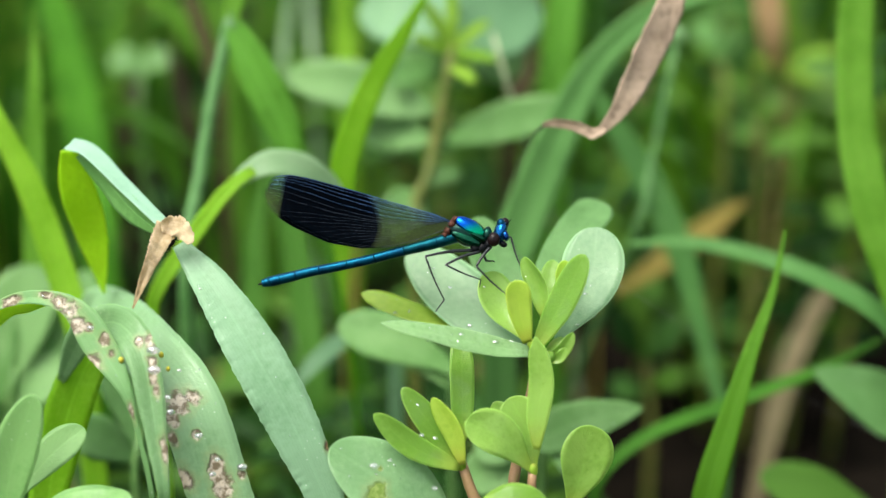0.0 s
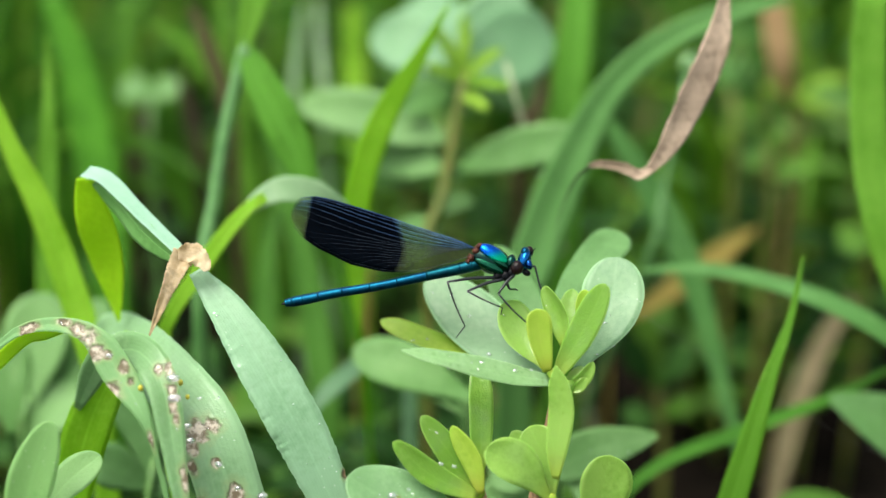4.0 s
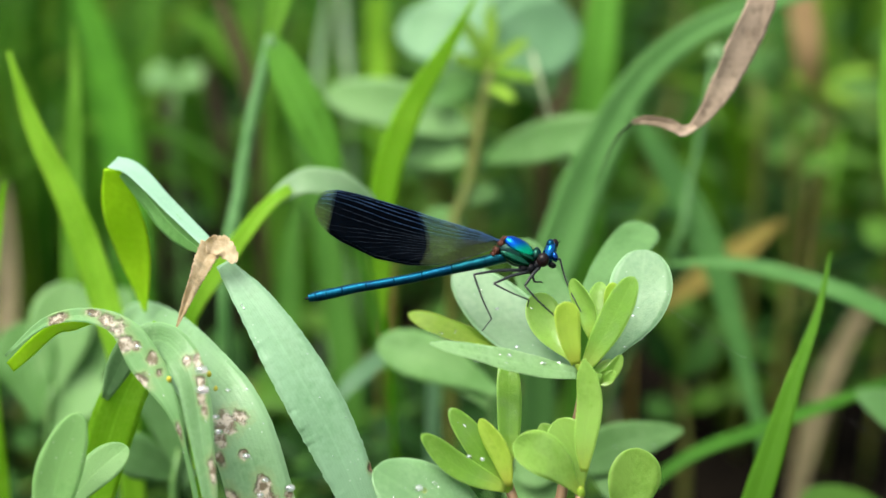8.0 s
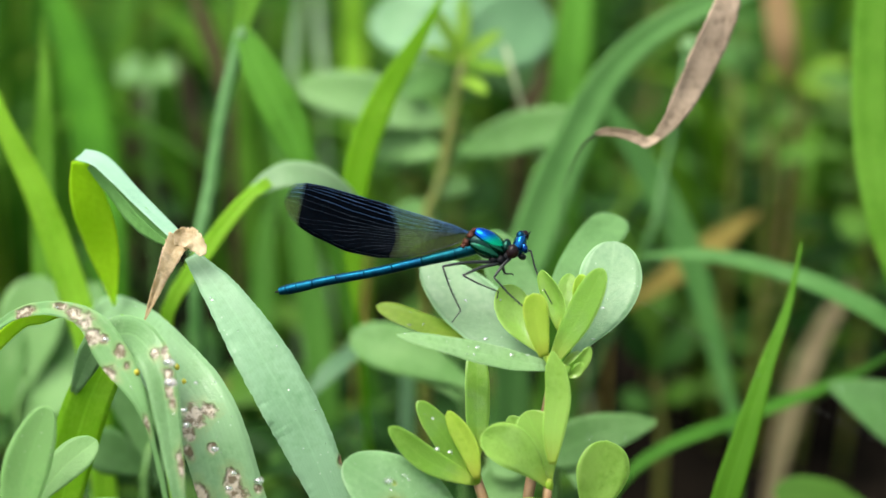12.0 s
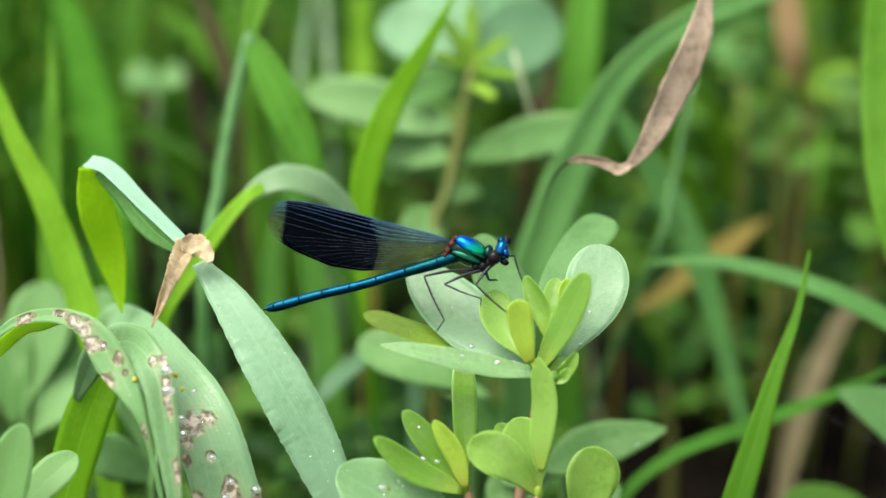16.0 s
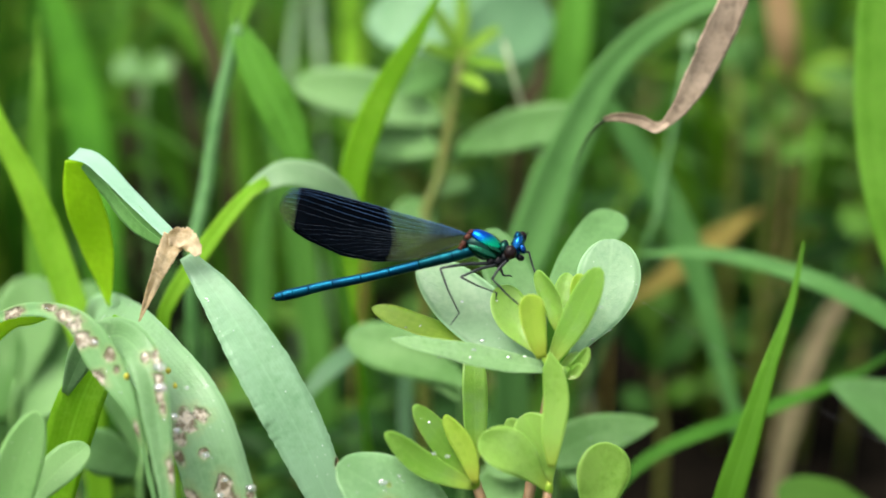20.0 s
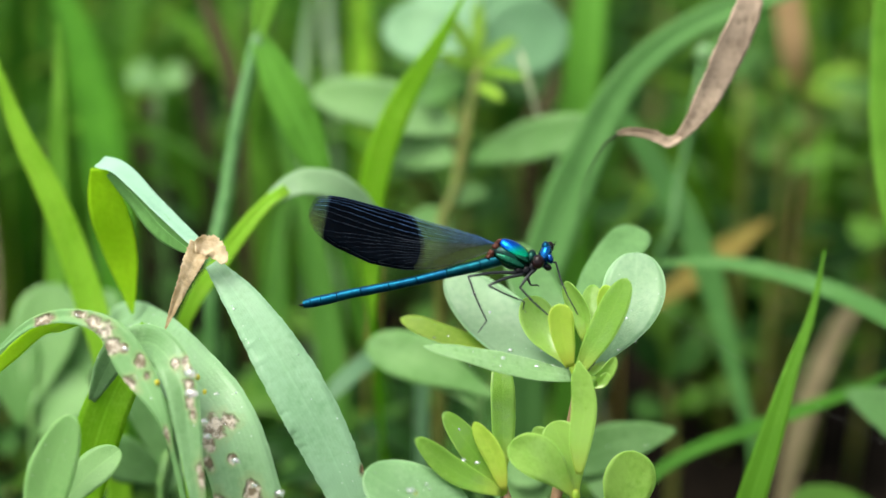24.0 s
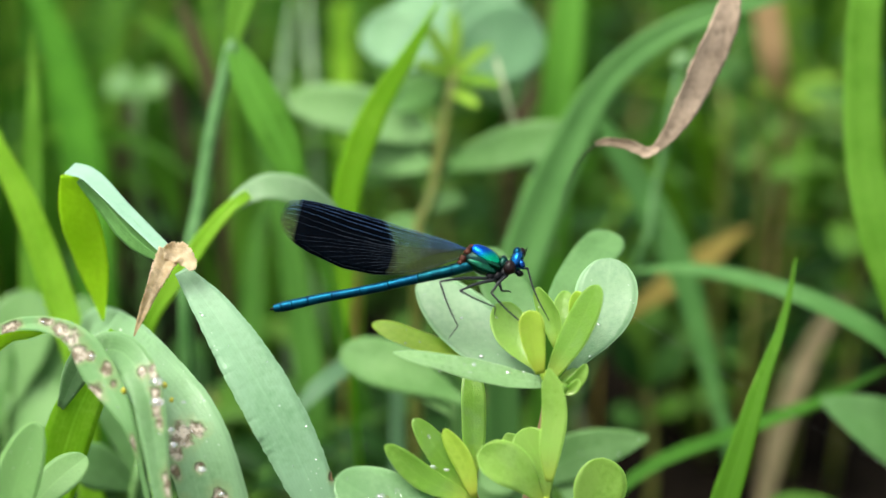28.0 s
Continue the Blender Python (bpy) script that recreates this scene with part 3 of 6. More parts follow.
def thicket(name, count, xs, ys, tall, wide, material, seed, label, category, lean=0.5):
    r = random.Random(seed)
    shapes = []
    for _ in range(count):
        y = r.uniform(*ys)
        x = r.uniform(*xs) * (0.55 + 0.0085 * y)
        h, w, a = r.uniform(*tall), r.uniform(*wide), r.uniform(0, 6.283)
        if open_gap(x, y):
            continue
        l = h * r.uniform(0.1, lean)
        d = v3((math.cos(a), math.sin(a), 0)) * l
        p0 = v3((x, y, -0.4))
        path = [p0, p0 + d * 0.15 + v3((0, 0, h * 0.5)), p0 + d * 0.55 + v3((0, 0, h * 0.9)), p0 + d * 1.2 + v3((0, 0, h * r.uniform(0.75, 1.05)))]
        f = (r.uniform(-0.7, 0.7), -1, r.uniform(0.1, 0.6))
        shapes.append(ribbon(path, [w * 0.6, w * 0.9, w, w * 0.8, w * 0.45, 0.02], f, 0.3, 0.03, 10, 2, 0.02, 0, r.randrange(9999), True))
    ob = new(name, mesh_of(name, join(shapes), material))
    return tagged(ob, label, category, kind="stuff")


def low_herb(x, y, h, size, r, label):
    """A low leafy stem with spoon leaves, each a part."""
    foot = v3((x, y, -0.4))
    top = v3((x + r.uniform(-2, 2), y + r.uniform(-2, 2), h))
    g = thing("low_herb", tuple(foot), label, "plant", "low herbs in the undergrowth")
    part("stem", tube([foot, (foot + top) / 2 + v3((r.uniform(-0.6, 0.6), 0, 0)), top], [0.16, 0.1], 6, 5), STEM_OLIVE, g)
    for k in range(r.randint(10, 16)):
        b = foot + (top - foot) * (1 - 0.65 * (k / 16) ** 0.8)
        a = k * 2.4 + r.uniform(-0.4, 0.4)
        ln = r.uniform(0.7, 1.3) * size
        t = b + v3((math.cos(a) * ln, math.sin(a) * ln, r.uniform(-0.1, 0.7) * ln))
        part("leaf", ribbon([b, (b + t) / 2 + v3((0, 0, 0.15 * ln)), t], [ln * 0.42 * q for q in SPOON], (r.uniform(-0.3, 0.3), -0.4, 1), 0.2, 0.05, 8, 2, ease=1.6), LEAF_SHADED_FILL, g)


def grass_tuft(x, y, h, wide, r, label):
    """Five to seven blades from one root."""
    foot = v3((x, y, -0.4))
    g = thing("grass_tuft", tuple(foot), label, "grass", "grass tufts in the undergrowth")
    for k in range(r.randint(4, 6)):
        a, hh, w = r.uniform(0, 6.283), h * r.uniform(0.6, 1.1), wide * r.uniform(0.6, 1.3)
        d = v3((math.cos(a), math.sin(a), 0)) * hh * r.uniform(0.1, 0.6)
        p0 = foot + d * 0.05
        path = [p0, p0 + d * 0.2 + v3((0, 0, hh * 0.5)), p0 + d * 0.6 + v3((0, 0, hh * 0.9)), p0 + d * 1.25 + v3((0, 0, hh * r.uniform(0.7, 1.05)))]
        part("blade", ribbon(path, [w * 0.6, w * 0.9, w, w * 0.8, w * 0.45, 0.02], (r.uniform(-0.7, 0.7), -1, r.uniform(0.1, 0.6)), 0.3, 0.03, 14, 2, 0.02, 0, r.randrange(9999), True), GRASS_EACH, g)


def undergrowth():
    r = random.Random(21)
    for _ in range(120):
        y = r.uniform(44, 84)
        x = r.uniform(-30, 30) * (0.4 + 0.0085 * y)
        if open_gap(x, y):
            continue
        low_herb(x, y, r.uniform(5, 15), 2.3, r, "leafy green herb in soft shade")
    for _ in range(52):
        y = r.uniform(31, 44)
        x = r.uniform(-22, 4) * (0.4 + 0.0085 * y)
        low_herb(x, y, r.uniform(2, 7), 2.0, r, "low creeping green herb on dark soil")
    for _ in range(46):
        y = r.uniform(44, 66)
        x = r.uniform(-32, -5) * (0.4 + 0.0085 * y)
        if open_gap(x, y):
            continue
        grass_tuft(x, y, r.uniform(13, 26), 0.62, random.Random(r.random()), "tuft of upright green grass")
    for _ in range(10):
        y = r.uniform(47, 62)
        x = r.uniform(4, 30) * (0.4 + 0.0085 * y)
        if open_gap(x, y):
            continue
        grass_tuft(x, y, r.uniform(10, 19), 0.8, r, "tuft of green grass in shade")


undergrowth()
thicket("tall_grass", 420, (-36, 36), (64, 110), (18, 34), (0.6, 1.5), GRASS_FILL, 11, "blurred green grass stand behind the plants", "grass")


def meadow():
    """The open meadow all round, beyond the near plants."""
    r = random.Random(31)
    shapes = []
    while len(shapes) < 5200:
        a, d = r.uniform(0, 6.283), 60 + 300 * r.random() ** 1.6
        x, y = math.cos(a) * d, 30 + math.sin(a) * d
        if abs(x) < 45 and y < 100 or y < 30 and math.hypot(x, y) < 60:
            continue
        h, w = r.uniform(14, 30), r.uniform(0.7, 1.6)
        p0, q = v3((x, y, -0.4)), v3((r.uniform(-1, 1), r.uniform(-1, 1), 0)) * h * 0.4
        shapes.append(ribbon([p0, p0 + q * 0.3 + v3((0, 0, h * 0.6)), p0 + q * 1.3 + v3((0, 0, h))], [w * 0.7, w, w * 0.7, 0.02], (r.uniform(-1, 1), r.uniform(-1, 1), 0.2), 0.3, 0.03, 4, 2, 0, 0, 1, True))
    tagged(new("meadow_grass", mesh_of("meadow_grass", join(shapes), GRASS_FILL)), "open grass meadow all round", "grass", kind="stuff")


meadow()


# ---- grass with the folded blade ----
def folded_grass():
    b = down((-1.73, 24.15, 10.18))
    g = thing("grass_plant", b, "pale green broad grass with a pinched and folded blade", "grass")
    blade(g, [b, (-1.77, 23.54, 9.1), (-2.39, 23.89, 10.95), (-3.21, 24.37, 12.57), (-4.17, 25.17, 13.89), (-4.99, 25.88, 14.68)],
          [0.59, 0.63, 0.74, 0.93, 1.02, 1.01, 0.88, 0.65, 0.29], GRASS_PALE, (0.15, -0.8, 0.5), 0.14, 0.03, 0.015, 0.028, wet=14, pucker=0.028, label="broad pale green blade with a rough edge", nl=300)
    # sky sheen and shade on the fold's two sides are put into their colours
    part("blade_fold", ribbon([(-5.28, 25.95, 15.05), (-6.1, 26.6, 15.58), (-6.87, 27.2, 16.11), (-7.33, 27.4, 16.21)], [0.28, 0.29, 0.33, 0.35, 0.38, 0.4, 0.38], (0.3, -0.45, 0.9), 0.12, 0.03, 40, 10, 0.02), GRASS_SKY_SHEEN, g, "upper side of the folded blade")
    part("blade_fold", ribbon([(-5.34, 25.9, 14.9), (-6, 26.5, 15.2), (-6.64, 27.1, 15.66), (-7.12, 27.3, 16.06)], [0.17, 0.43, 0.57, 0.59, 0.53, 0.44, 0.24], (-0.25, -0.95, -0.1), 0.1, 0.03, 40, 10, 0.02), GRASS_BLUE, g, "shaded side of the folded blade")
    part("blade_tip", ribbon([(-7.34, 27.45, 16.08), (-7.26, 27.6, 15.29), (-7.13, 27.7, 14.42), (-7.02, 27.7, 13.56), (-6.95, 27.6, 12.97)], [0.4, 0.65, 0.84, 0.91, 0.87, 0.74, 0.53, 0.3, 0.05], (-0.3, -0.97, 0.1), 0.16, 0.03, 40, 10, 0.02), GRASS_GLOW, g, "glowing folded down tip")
    part("dry_tip", ribbon([(-5.15, 25.65, 15.13), (-5.32, 25.4, 14.77), (-5.54, 25.2, 14.28), (-5.77, 25, 13.72)], [0.42, 0.42, 0.37, 0.31, 0.25, 0.22, 0.19, 0.14, 0.08, 0.03], (0.2, -0.93, 0.35), 0.35, 0.03, 60, 10, 0.14, 0.1, 4, True), DRY_WARM, g, "shrivelled tan leaf tip")
    part("dry_tip", ribbon([(-5.24, 25.55, 15.14), (-4.97, 25.6, 15.12), (-4.77, 25.5, 15), (-4.69, 25.4, 14.86)], [0.23, 0.38, 0.42, 0.36, 0.27, 0.13], (0.1, -0.9, 0.45), 0.3, 0.03, 40, 10, 0.16, 0.12, 9), DRY_WARM, g, "crumpled tan fold at the pinch")


folded_grass()


def stained_grass():
    b = (-4.75, 23.7, 0)
    g = thing("stained_grass", b, "green grass blades with tan lesions and dew", "grass")
    blade(g, [down(b, (1.6, 0.4))] + [(-3.75, 23.35, 9.44), (-4.14, 23.69, 10.66), (-4.7, 24.26, 12.18), (-5.67, 25.52, 12.7), (-6.66, 27.23, 12.66), (-7.52, 28.88, 12.22), (-8.15, 30.05, 11.24)],
          [1.05, 1.18, 1.2, 1.18, 1.12, 1.03, 0.88, 0.63, 0.21], GRASS_STAINED, (0.1, -0.8, 0.5), 0.16, 0.03, 0.012, 0.012, wet=26, pucker=0.006, label="broad blade with tan lesions", nl=200)
    blade(g, [down(b, (-1.2, -0.3))] + [(-4.97, 22.85, 11.08), (-5.12, 23.25, 12.04), (-5.36, 23.85, 13.1), (-5.69, 24.35, 13.47), (-6.19, 24.95, 13.46), (-6.93, 25.6, 12.88), (-7.57, 26, 11.68)],
          [0.22, 0.34, 0.47, 0.57, 0.66, 0.7, 0.62, 0.44, 0.11], GRASS_SPOTTED, (0.2, -0.85, 0.45), 0.2, 0.03, 0.015, 0.02, wet=16, label="narrow blade with a chain of spots", nl=60)
    blade(g, [down(b, (-1.8, 0.2))] + [(-5.25, 23.1, 10.91), (-5.45, 23.35, 11.93), (-5.69, 23.6, 12.71), (-6.2, 24.1, 13.35), (-6.72, 24.5, 13.9), (-7.43, 24.8, 14.01), (-8.25, 25, 13.77), (-9.07, 25, 13.09)],
          [0.09, 0.09, 0.09, 0.09, 0.12, 0.25, 0.45, 0.58, 0.6, 0.48, 0.35, 0.29, 0.26, 0.23, 0.17, 0.11, 0.05], GRASS_SICK, (-0.1, -0.7, 0.65), 0.3, 0.03, 0.03, 0.03, wet=6, label="arched blade with brown withered patches", nl=70)
    blade(g, [down(b, (-3, 1.5))] + [(-7.88, 25.4, 9.22), (-7.37, 25.9, 11.24), (-6.88, 26.1, 12.31), (-6.38, 26.2, 13.24)], [0.75, 0.88, 0.94, 0.8, 0.33], GRASS_BRIGHT, TO_CAMERA, 0.2, label="bright inner blade")
    # turned to the front and coloured bright to stand for a backlit underside
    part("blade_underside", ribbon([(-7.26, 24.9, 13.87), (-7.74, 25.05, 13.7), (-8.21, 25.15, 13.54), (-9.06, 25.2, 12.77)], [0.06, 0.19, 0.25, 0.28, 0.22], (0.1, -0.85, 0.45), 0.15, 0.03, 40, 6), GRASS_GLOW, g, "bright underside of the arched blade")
    drops(g, [((-5.15, 23.66, 13.47), 0.12), ((-5.13, 23.54, 13.14), 0.13), ((-4.92, 23.55, 12.6), 0.07), ((-4.88, 23.5, 12.33), 0.08), ((-4.39, 23.45, 11.88), 0.08), ((-4.75, 23.9, 12.96), 0.05), ((-4.05, 23.3, 11.48), 0.06), ((-4.14, 23.2, 11.23), 0.07), ((-5.63, 23.5, 12.4), 0.045), ((-6.38, 24.2, 13.67), 0.07), ((-3.62, 23.35, 11.3), 0.1)])
    for p, k in (((-5.15, 24.3, 13.09), 6), ((-5, 24.1, 12.9), 5), ((-5.78, 23.85, 13.19), 6)):
        part("insect_egg", ball(p, (k * 0.008, k * 0.008, k * 0.01)), EGG, g, "tiny yellow egg")
    return g


STAINED = stained_grass()


# ---- fleshy herb that carries the insect ----
def fleshy_herb():
    b = (1.31, 23.72, 0)
    g = thing("fleshy_herb", b, "fleshy herb with spoon leaves on reddish stems, wet with dew", "plant")
    stem = part("stem", tube([b, (1.32, 23.46, 9.15), (1.35, 24.01, 10.65), (1.63, 24.48, 11.95), (1.84, 24.77, 13.03)], [0.2, 0.16, 0.11, 0.1], 10, 16), STEM_RED, g, "smooth reddish stem")
    part("stem", tube([(1.31, 23.34, 9.11), (0.94, 23.46, 10.01), (0.6, 23.55, 10.55), (0.36, 23.78, 11.19)], [0.14, 0.12, 0.09], 8, 10), STEM_RED, g)
    part("stem", tube([(1.32, 23.41, 9.31), (1.61, 23.39, 10.41), (1.67, 23.55, 11.14)], [0.12, 0.1, 0.08], 8, 8), STEM_RED, g)
    # top rosette
    leaf(g, (1.56, 24.8, 13.05), (-0.65, 27.1, 14.15), 1.25, LEAF_SHEEN, (0.05, -0.75, 0.66), (-0.02, 0.1, -0.12), OVAL, 0.06, wet=9, label="broad grey green leaf under the insect")
    long_leaf(g, [(1.65, 24.55, 13.03), (1.03, 24.3, 13.23), (0.2, 24.1, 13.5), (-0.46, 24, 13.71), (-1.1, 24, 13.85)], [0.25, 0.33, 0.4, 0.44, 0.46, 0.46, 0.47, 0.47, 0.45, 0.43, 0.41, 0.38, 0.34, 0.28, 0.18, 0.04], LEAF_WET_SKYLIT, (0.1, -0.5, 0.86), 0.2, wavy=0.04, wet=10, label="low wet leaf seen along its edge")
    leaf(g, (2.16, 24.81, 13.13), (2.99, 26.3, 14.88), 1.2, LEAF_SHEEN, (-0.2, -0.85, 0.5), (0.2, 0, -0.1), SPOON, 0.1, wet=3, label="pale upright spoon leaf")
    leaf(g, (1.74, 24.43, 13.17), (2.62, 24.85, 14.86), 0.56, LEAF_YOUNG, (-0.45, -0.85, 0.25), (0.03, 0, -0.03), UPRIGHT, 0.18, label="bright green upright leaf")
    leaf(g, (1.55, 24.6, 13.25), (0.89, 25.55, 14.25), 0.7, LEAF_YOUNG, (0.25, -0.85, 0.45), (-0.12, 0, -0.08), SPOON, 0.25, wet=3)
    leaf(g, (1.56, 24.26, 13.36), (1.34, 24.45, 14.51), 0.47, LEAF_BUD, (0.15, -0.95, 0.3), (-0.03, 0, 0), BLUNT, 0.25, label="yellow green young leaf")
    leaf(g, (1.9, 24.79, 13.63), (1.52, 25.2, 14.68), 0.42, LEAF_YOUNG, (-0.55, -0.8, 0.25), (0.12, 0, -0.02), LANCE, 0.55, wet=2, label="small folded leaf with a pale rim")
    leaf(g, (2.24, 25.1, 13.7), (2.3, 25.4, 14.54), 0.32, LEAF_BUD, TO_CAMERA, (0, 0, 0), SPOON, 0.3)
    leaf(g, (1.88, 25.3, 13.44), (2.13, 25.9, 14.36), 0.37, LEAF_YOUNG, (-0.2, -0.9, 0.3), (0, 0, 0), SPOON, 0.25)
    leaf(g, (1.79, 26, 13.62), (3.31, 28.4, 14.7), 0.89, LEAF_BACK_SHADE, (-0.3, -0.75, 0.55), (-0.05, 0, 0.05), BLUNT, 0.15)
    leaf(g, (1.61, 25.51, 13), (0.7, 28.35, 14.38), 1.06, LEAF_BACK_SHADE, (0.1, -0.7, 0.7), (0, 0, 0), OVAL, 0.15)
    leaf(g, (1.44, 25.3, 12.86), (-1.59, 26.6, 13.38), 0.51, LEAF_BUD, (0.1, -0.5, 0.86), (0, 0, -0.06), SPOON, 0.12, wavy=0.07, wet=3)
    leaf(g, (1.91, 24.6, 12.84), (2.42, 24.5, 13.46), 0.28, LEAF_YOUNG, (0.2, -0.9, 0.4), (0.04, -0.08, -0.05), LANCE, 0.5)
    leaf(g, (1.9, 24.45, 12.89), (2.28, 24.35, 13.21), 0.21, LEAF_YOUNG, (0.3, -0.6, 0.7), (0.03, -0.05, -0.08), SPOON, 0.5)
    part("bud", ball((2.14, 24.6, 13.12), (0.24, 0.17, 0.15), (0, -42, 0), 16, 10, 0.04, 3), LEAF_YOUNG, g, "plump green bud")
    part("bud", ball((1.95, 24.4, 13), (0.16, 0.12, 0.12), (0, -30, 0), 16, 10, 0.03, 4), LEAF_YOUNG, g)
    # two side shoots
    leaf(g, (0.36, 23.75, 11.12), (-0.73, 24.05, 12.54), 0.5, LEAF_YOUNG, (0.3, -0.85, 0.35), (-0.05, 0, 0.08), LANCE, 0.25, wet=2)
    leaf(g, (0.32, 23.55, 11.16), (-1.23, 23.52, 12.27), 0.48, LEAF_YOUNG, (0.3, -0.75, 0.55), (-0.1, 0, -0.1), LANCE, 0.3)
    leaf(g, (0.39, 23.57, 11.22), (-0.17, 23.9, 12.42), 0.39, LEAF_BUD, (-0.3, -0.9, 0.3), (0.1, 0, 0), LANCE, 0.3)
    long_leaf(g, [(0.37, 23.95, 11.39), (0.38, 24.3, 12.03), (0.37, 24.7, 12.66), (0.33, 25.1, 13.15)], [0.1, 0.25, 0.38, 0.44, 0.46, 0.47, 0.45, 0.38, 0.06], LEAF_YOUNG, (0.1, -0.9, 0.4), 0.15)
    leaf(g, (1.68, 23.53, 11.09), (0.42, 23.39, 12.17), 0.82, LEAF_YOUNG, (0.25, -0.75, 0.6), (0.05, 0, 0.18), SPOON, 0.3)
    leaf(g, (1.71, 23.64, 11.09), (1.26, 24.09, 12.34), 0.79, LEAF_YOUNG, (-0.1, -0.95, 0.25), (0.1, 0, 0), SPOON, 0.25)
    leaf(g, (1.68, 24.01, 11.24), (0.96, 24.42, 12.07), 0.42, LEAF_YOUNG, TO_CAMERA, (0, 0, 0), SPOON, 0.2)
    long_leaf(g, [(1.73, 23.55, 11.55), (1.75, 23.7, 12.1), (1.82, 23.9, 12.8), (1.7, 24.1, 13.54)], [0.12, 0.27, 0.39, 0.45, 0.47, 0.47, 0.43, 0.35, 0.05], LEAF_YOUNG, (-0.25, -0.95, 0.2), 0.2)
    part("shoot_base", ball((0.37, 23.71, 11.15), (0.09, 0.09, 0.15)), LEAF_BUD, g)
    part("shoot_base", ball((1.68, 23.54, 11.12), (0.09, 0.09, 0.14)), LEAF_BUD, g)
    part("shoot_base", ball((1.73, 24.69, 13.1), (0.15, 0.15, 0.13)), LEAF_BUD, g)
    # lower leaves
    leaf(g, (2.36, 23.64, 10.2), (2.76, 24.01, 11.81), 1.03, LEAF_YOUNG, (0.2, -0.95, 0.25), (0.05, 0, 0), SPOON, 0.2)
    part("stem", tube([(1.31, 23.34, 9.11), (1.89, 23.44, 9.66), (2.39, 23.66, 10.25)], [0.1, 0.08, 0.06], 8, 6), STEM_GREEN, g)
    long_leaf(g, [(0.52, 22.6, 10.69), (1, 22.5, 10.85), (1.5, 22.5, 10.88), (2.12, 22.6, 10.68)], [0.08, 0.5, 0.8, 0.96, 1, 0.94, 0.76, 0.48, 0.08], LEAF_YOUNG, (0, -0.65, 0.76), 0.1)
    drops(g, [((0.52, 25, 13.37), 0.06), ((1.1, 24.9, 13.41), 0.04), ((1.28, 24.5, 13.28), 0.04), ((0.98, 24.4, 13.3), 0.09), ((0.35, 24.1, 13.59), 0.05), ((-0.36, 23.45, 11.88), 0.055), ((-0.12, 23.4, 11.85), 0.055), ((2.71, 25.35, 13.88), 0.05), ((2.87, 25.2, 13.48), 0.04), ((2.53, 25, 13.39), 0.05), ((0.15, 25.8, 13.82), 0.04), ((0.84, 25.2, 13.65), 0.035)])
    return g


HERB = fleshy_herb()


def broad_leaf():
    b = (-0.61, 22.83, 0)
    g = thing("broad_leaved_plant", b, "broad pale leaf with dew and a nibbled hole", "plant")
    part("stem", tube([b, (-0.21, 22.28, 9.43), (0.2, 22.56, 10.19)], [0.2, 0.15, 0.1], 8, 8), STEM_GREEN, g)
    leaf(g, (0.2, 22.99, 9.63), (-2.01, 23.32, 11.7), 1.52, LEAF_NIBBLED, (0.2, -0.6, 0.75), (0.15, 0, 0.15), OVAL, 0.1, wet=8, label="broad pale leaf")
    drops(g, [((-1.17, 22.49, 11.77), 0.09), ((-0.1, 22.36, 11.4), 0.05), ((-0.89, 22.53, 11.86), 0.04)])
    return g


BROAD = broad_leaf()


def corner_herb():
    b = (-7.61, 22.81, 0)
    g = thing("corner_herb", b, "small fleshy herb with smooth oblong leaves", "plant")
    part("stem", tube([b, (-7.66, 22.4, 9.81), (-7.81, 22.6, 10.39)], [0.15, 0.1], 8, 8), STEM_GREEN, g)
    leaf(g, (-7.86, 22.64, 10.48), (-7.23, 23.26, 12.78), 0.83, LEAF_GREEN, (0.1, -0.93, 0.35), (-0.1, 0, 0), LANCE, 0.2)
    leaf(g, (-7.84, 23.31, 10.56), (-6.62, 24.05, 11.71), 0.69, LEAF_MID, (-0.1, -0.8, 0.6), (0, 0, 0.15), SPOON, 0.2)
    leaf(g, (-7.71, 22.53, 10.2), (-5.44, 22.45, 11.11), 0.91, LEAF_GREEN, (0, -0.3, 0.95), (0, 0, 0.2), LANCE, 0.2)
    return g


SEEDLING = corner_herb()


# ---- grass and herbs in the soft middle distance ----
def single_blade(label, path, px, material, face=TO_CAMERA, cup=0.25, category="grass", name="wild_grass", face2=None, lean=(0, 0), root=True):
    b = down(path[0], lean)
    g = thing(name, b, label, category)
    blade(g, ([b] if root else []) + path, px, material, face, cup, 0.03, 0.01, nl=70, face2=face2)
    return g


SPEAR_BASE = (5.45, 26.81, 0)
SPEAR = thing("spear_grass", SPEAR_BASE, "slender bright green grass blade with a fine tip", "grass")
blade(SPEAR, [SPEAR_BASE] + [(5.46, 26.2, 9.04), (5.94, 26.75, 10.58), (6.41, 27.4, 11.81), (6.92, 28.1, 12.85), (7.25, 28.8, 13.97)], [0.6, 0.58, 0.52, 0.44, 0.35, 0.26, 0.18, 0.11, 0.04], GRASS_MID, (-0.2, -0.95, 0.2), 0.14)

single_blade("bright yellow green grass blade leaning over", [(-2.23, 30.58, 11.79), (-2.29, 31.2, 13.48), (-2.17, 31.69, 14.81), (-1.59, 32.22, 16.26), (-0.82, 32.66, 17.47), (-0.18, 33.06, 18.56)], [0.14, 0.44, 0.59, 0.67, 0.64, 0.49, 0.28, 0.05], GRASS_BRIGHT, cup=0.08, lean=(0.3, 5))
ARCHED = thing("wild_grass", down((-6.2, 28.63, 12.3)), "grass blade arched over with a sky-pale upper side", "grass")
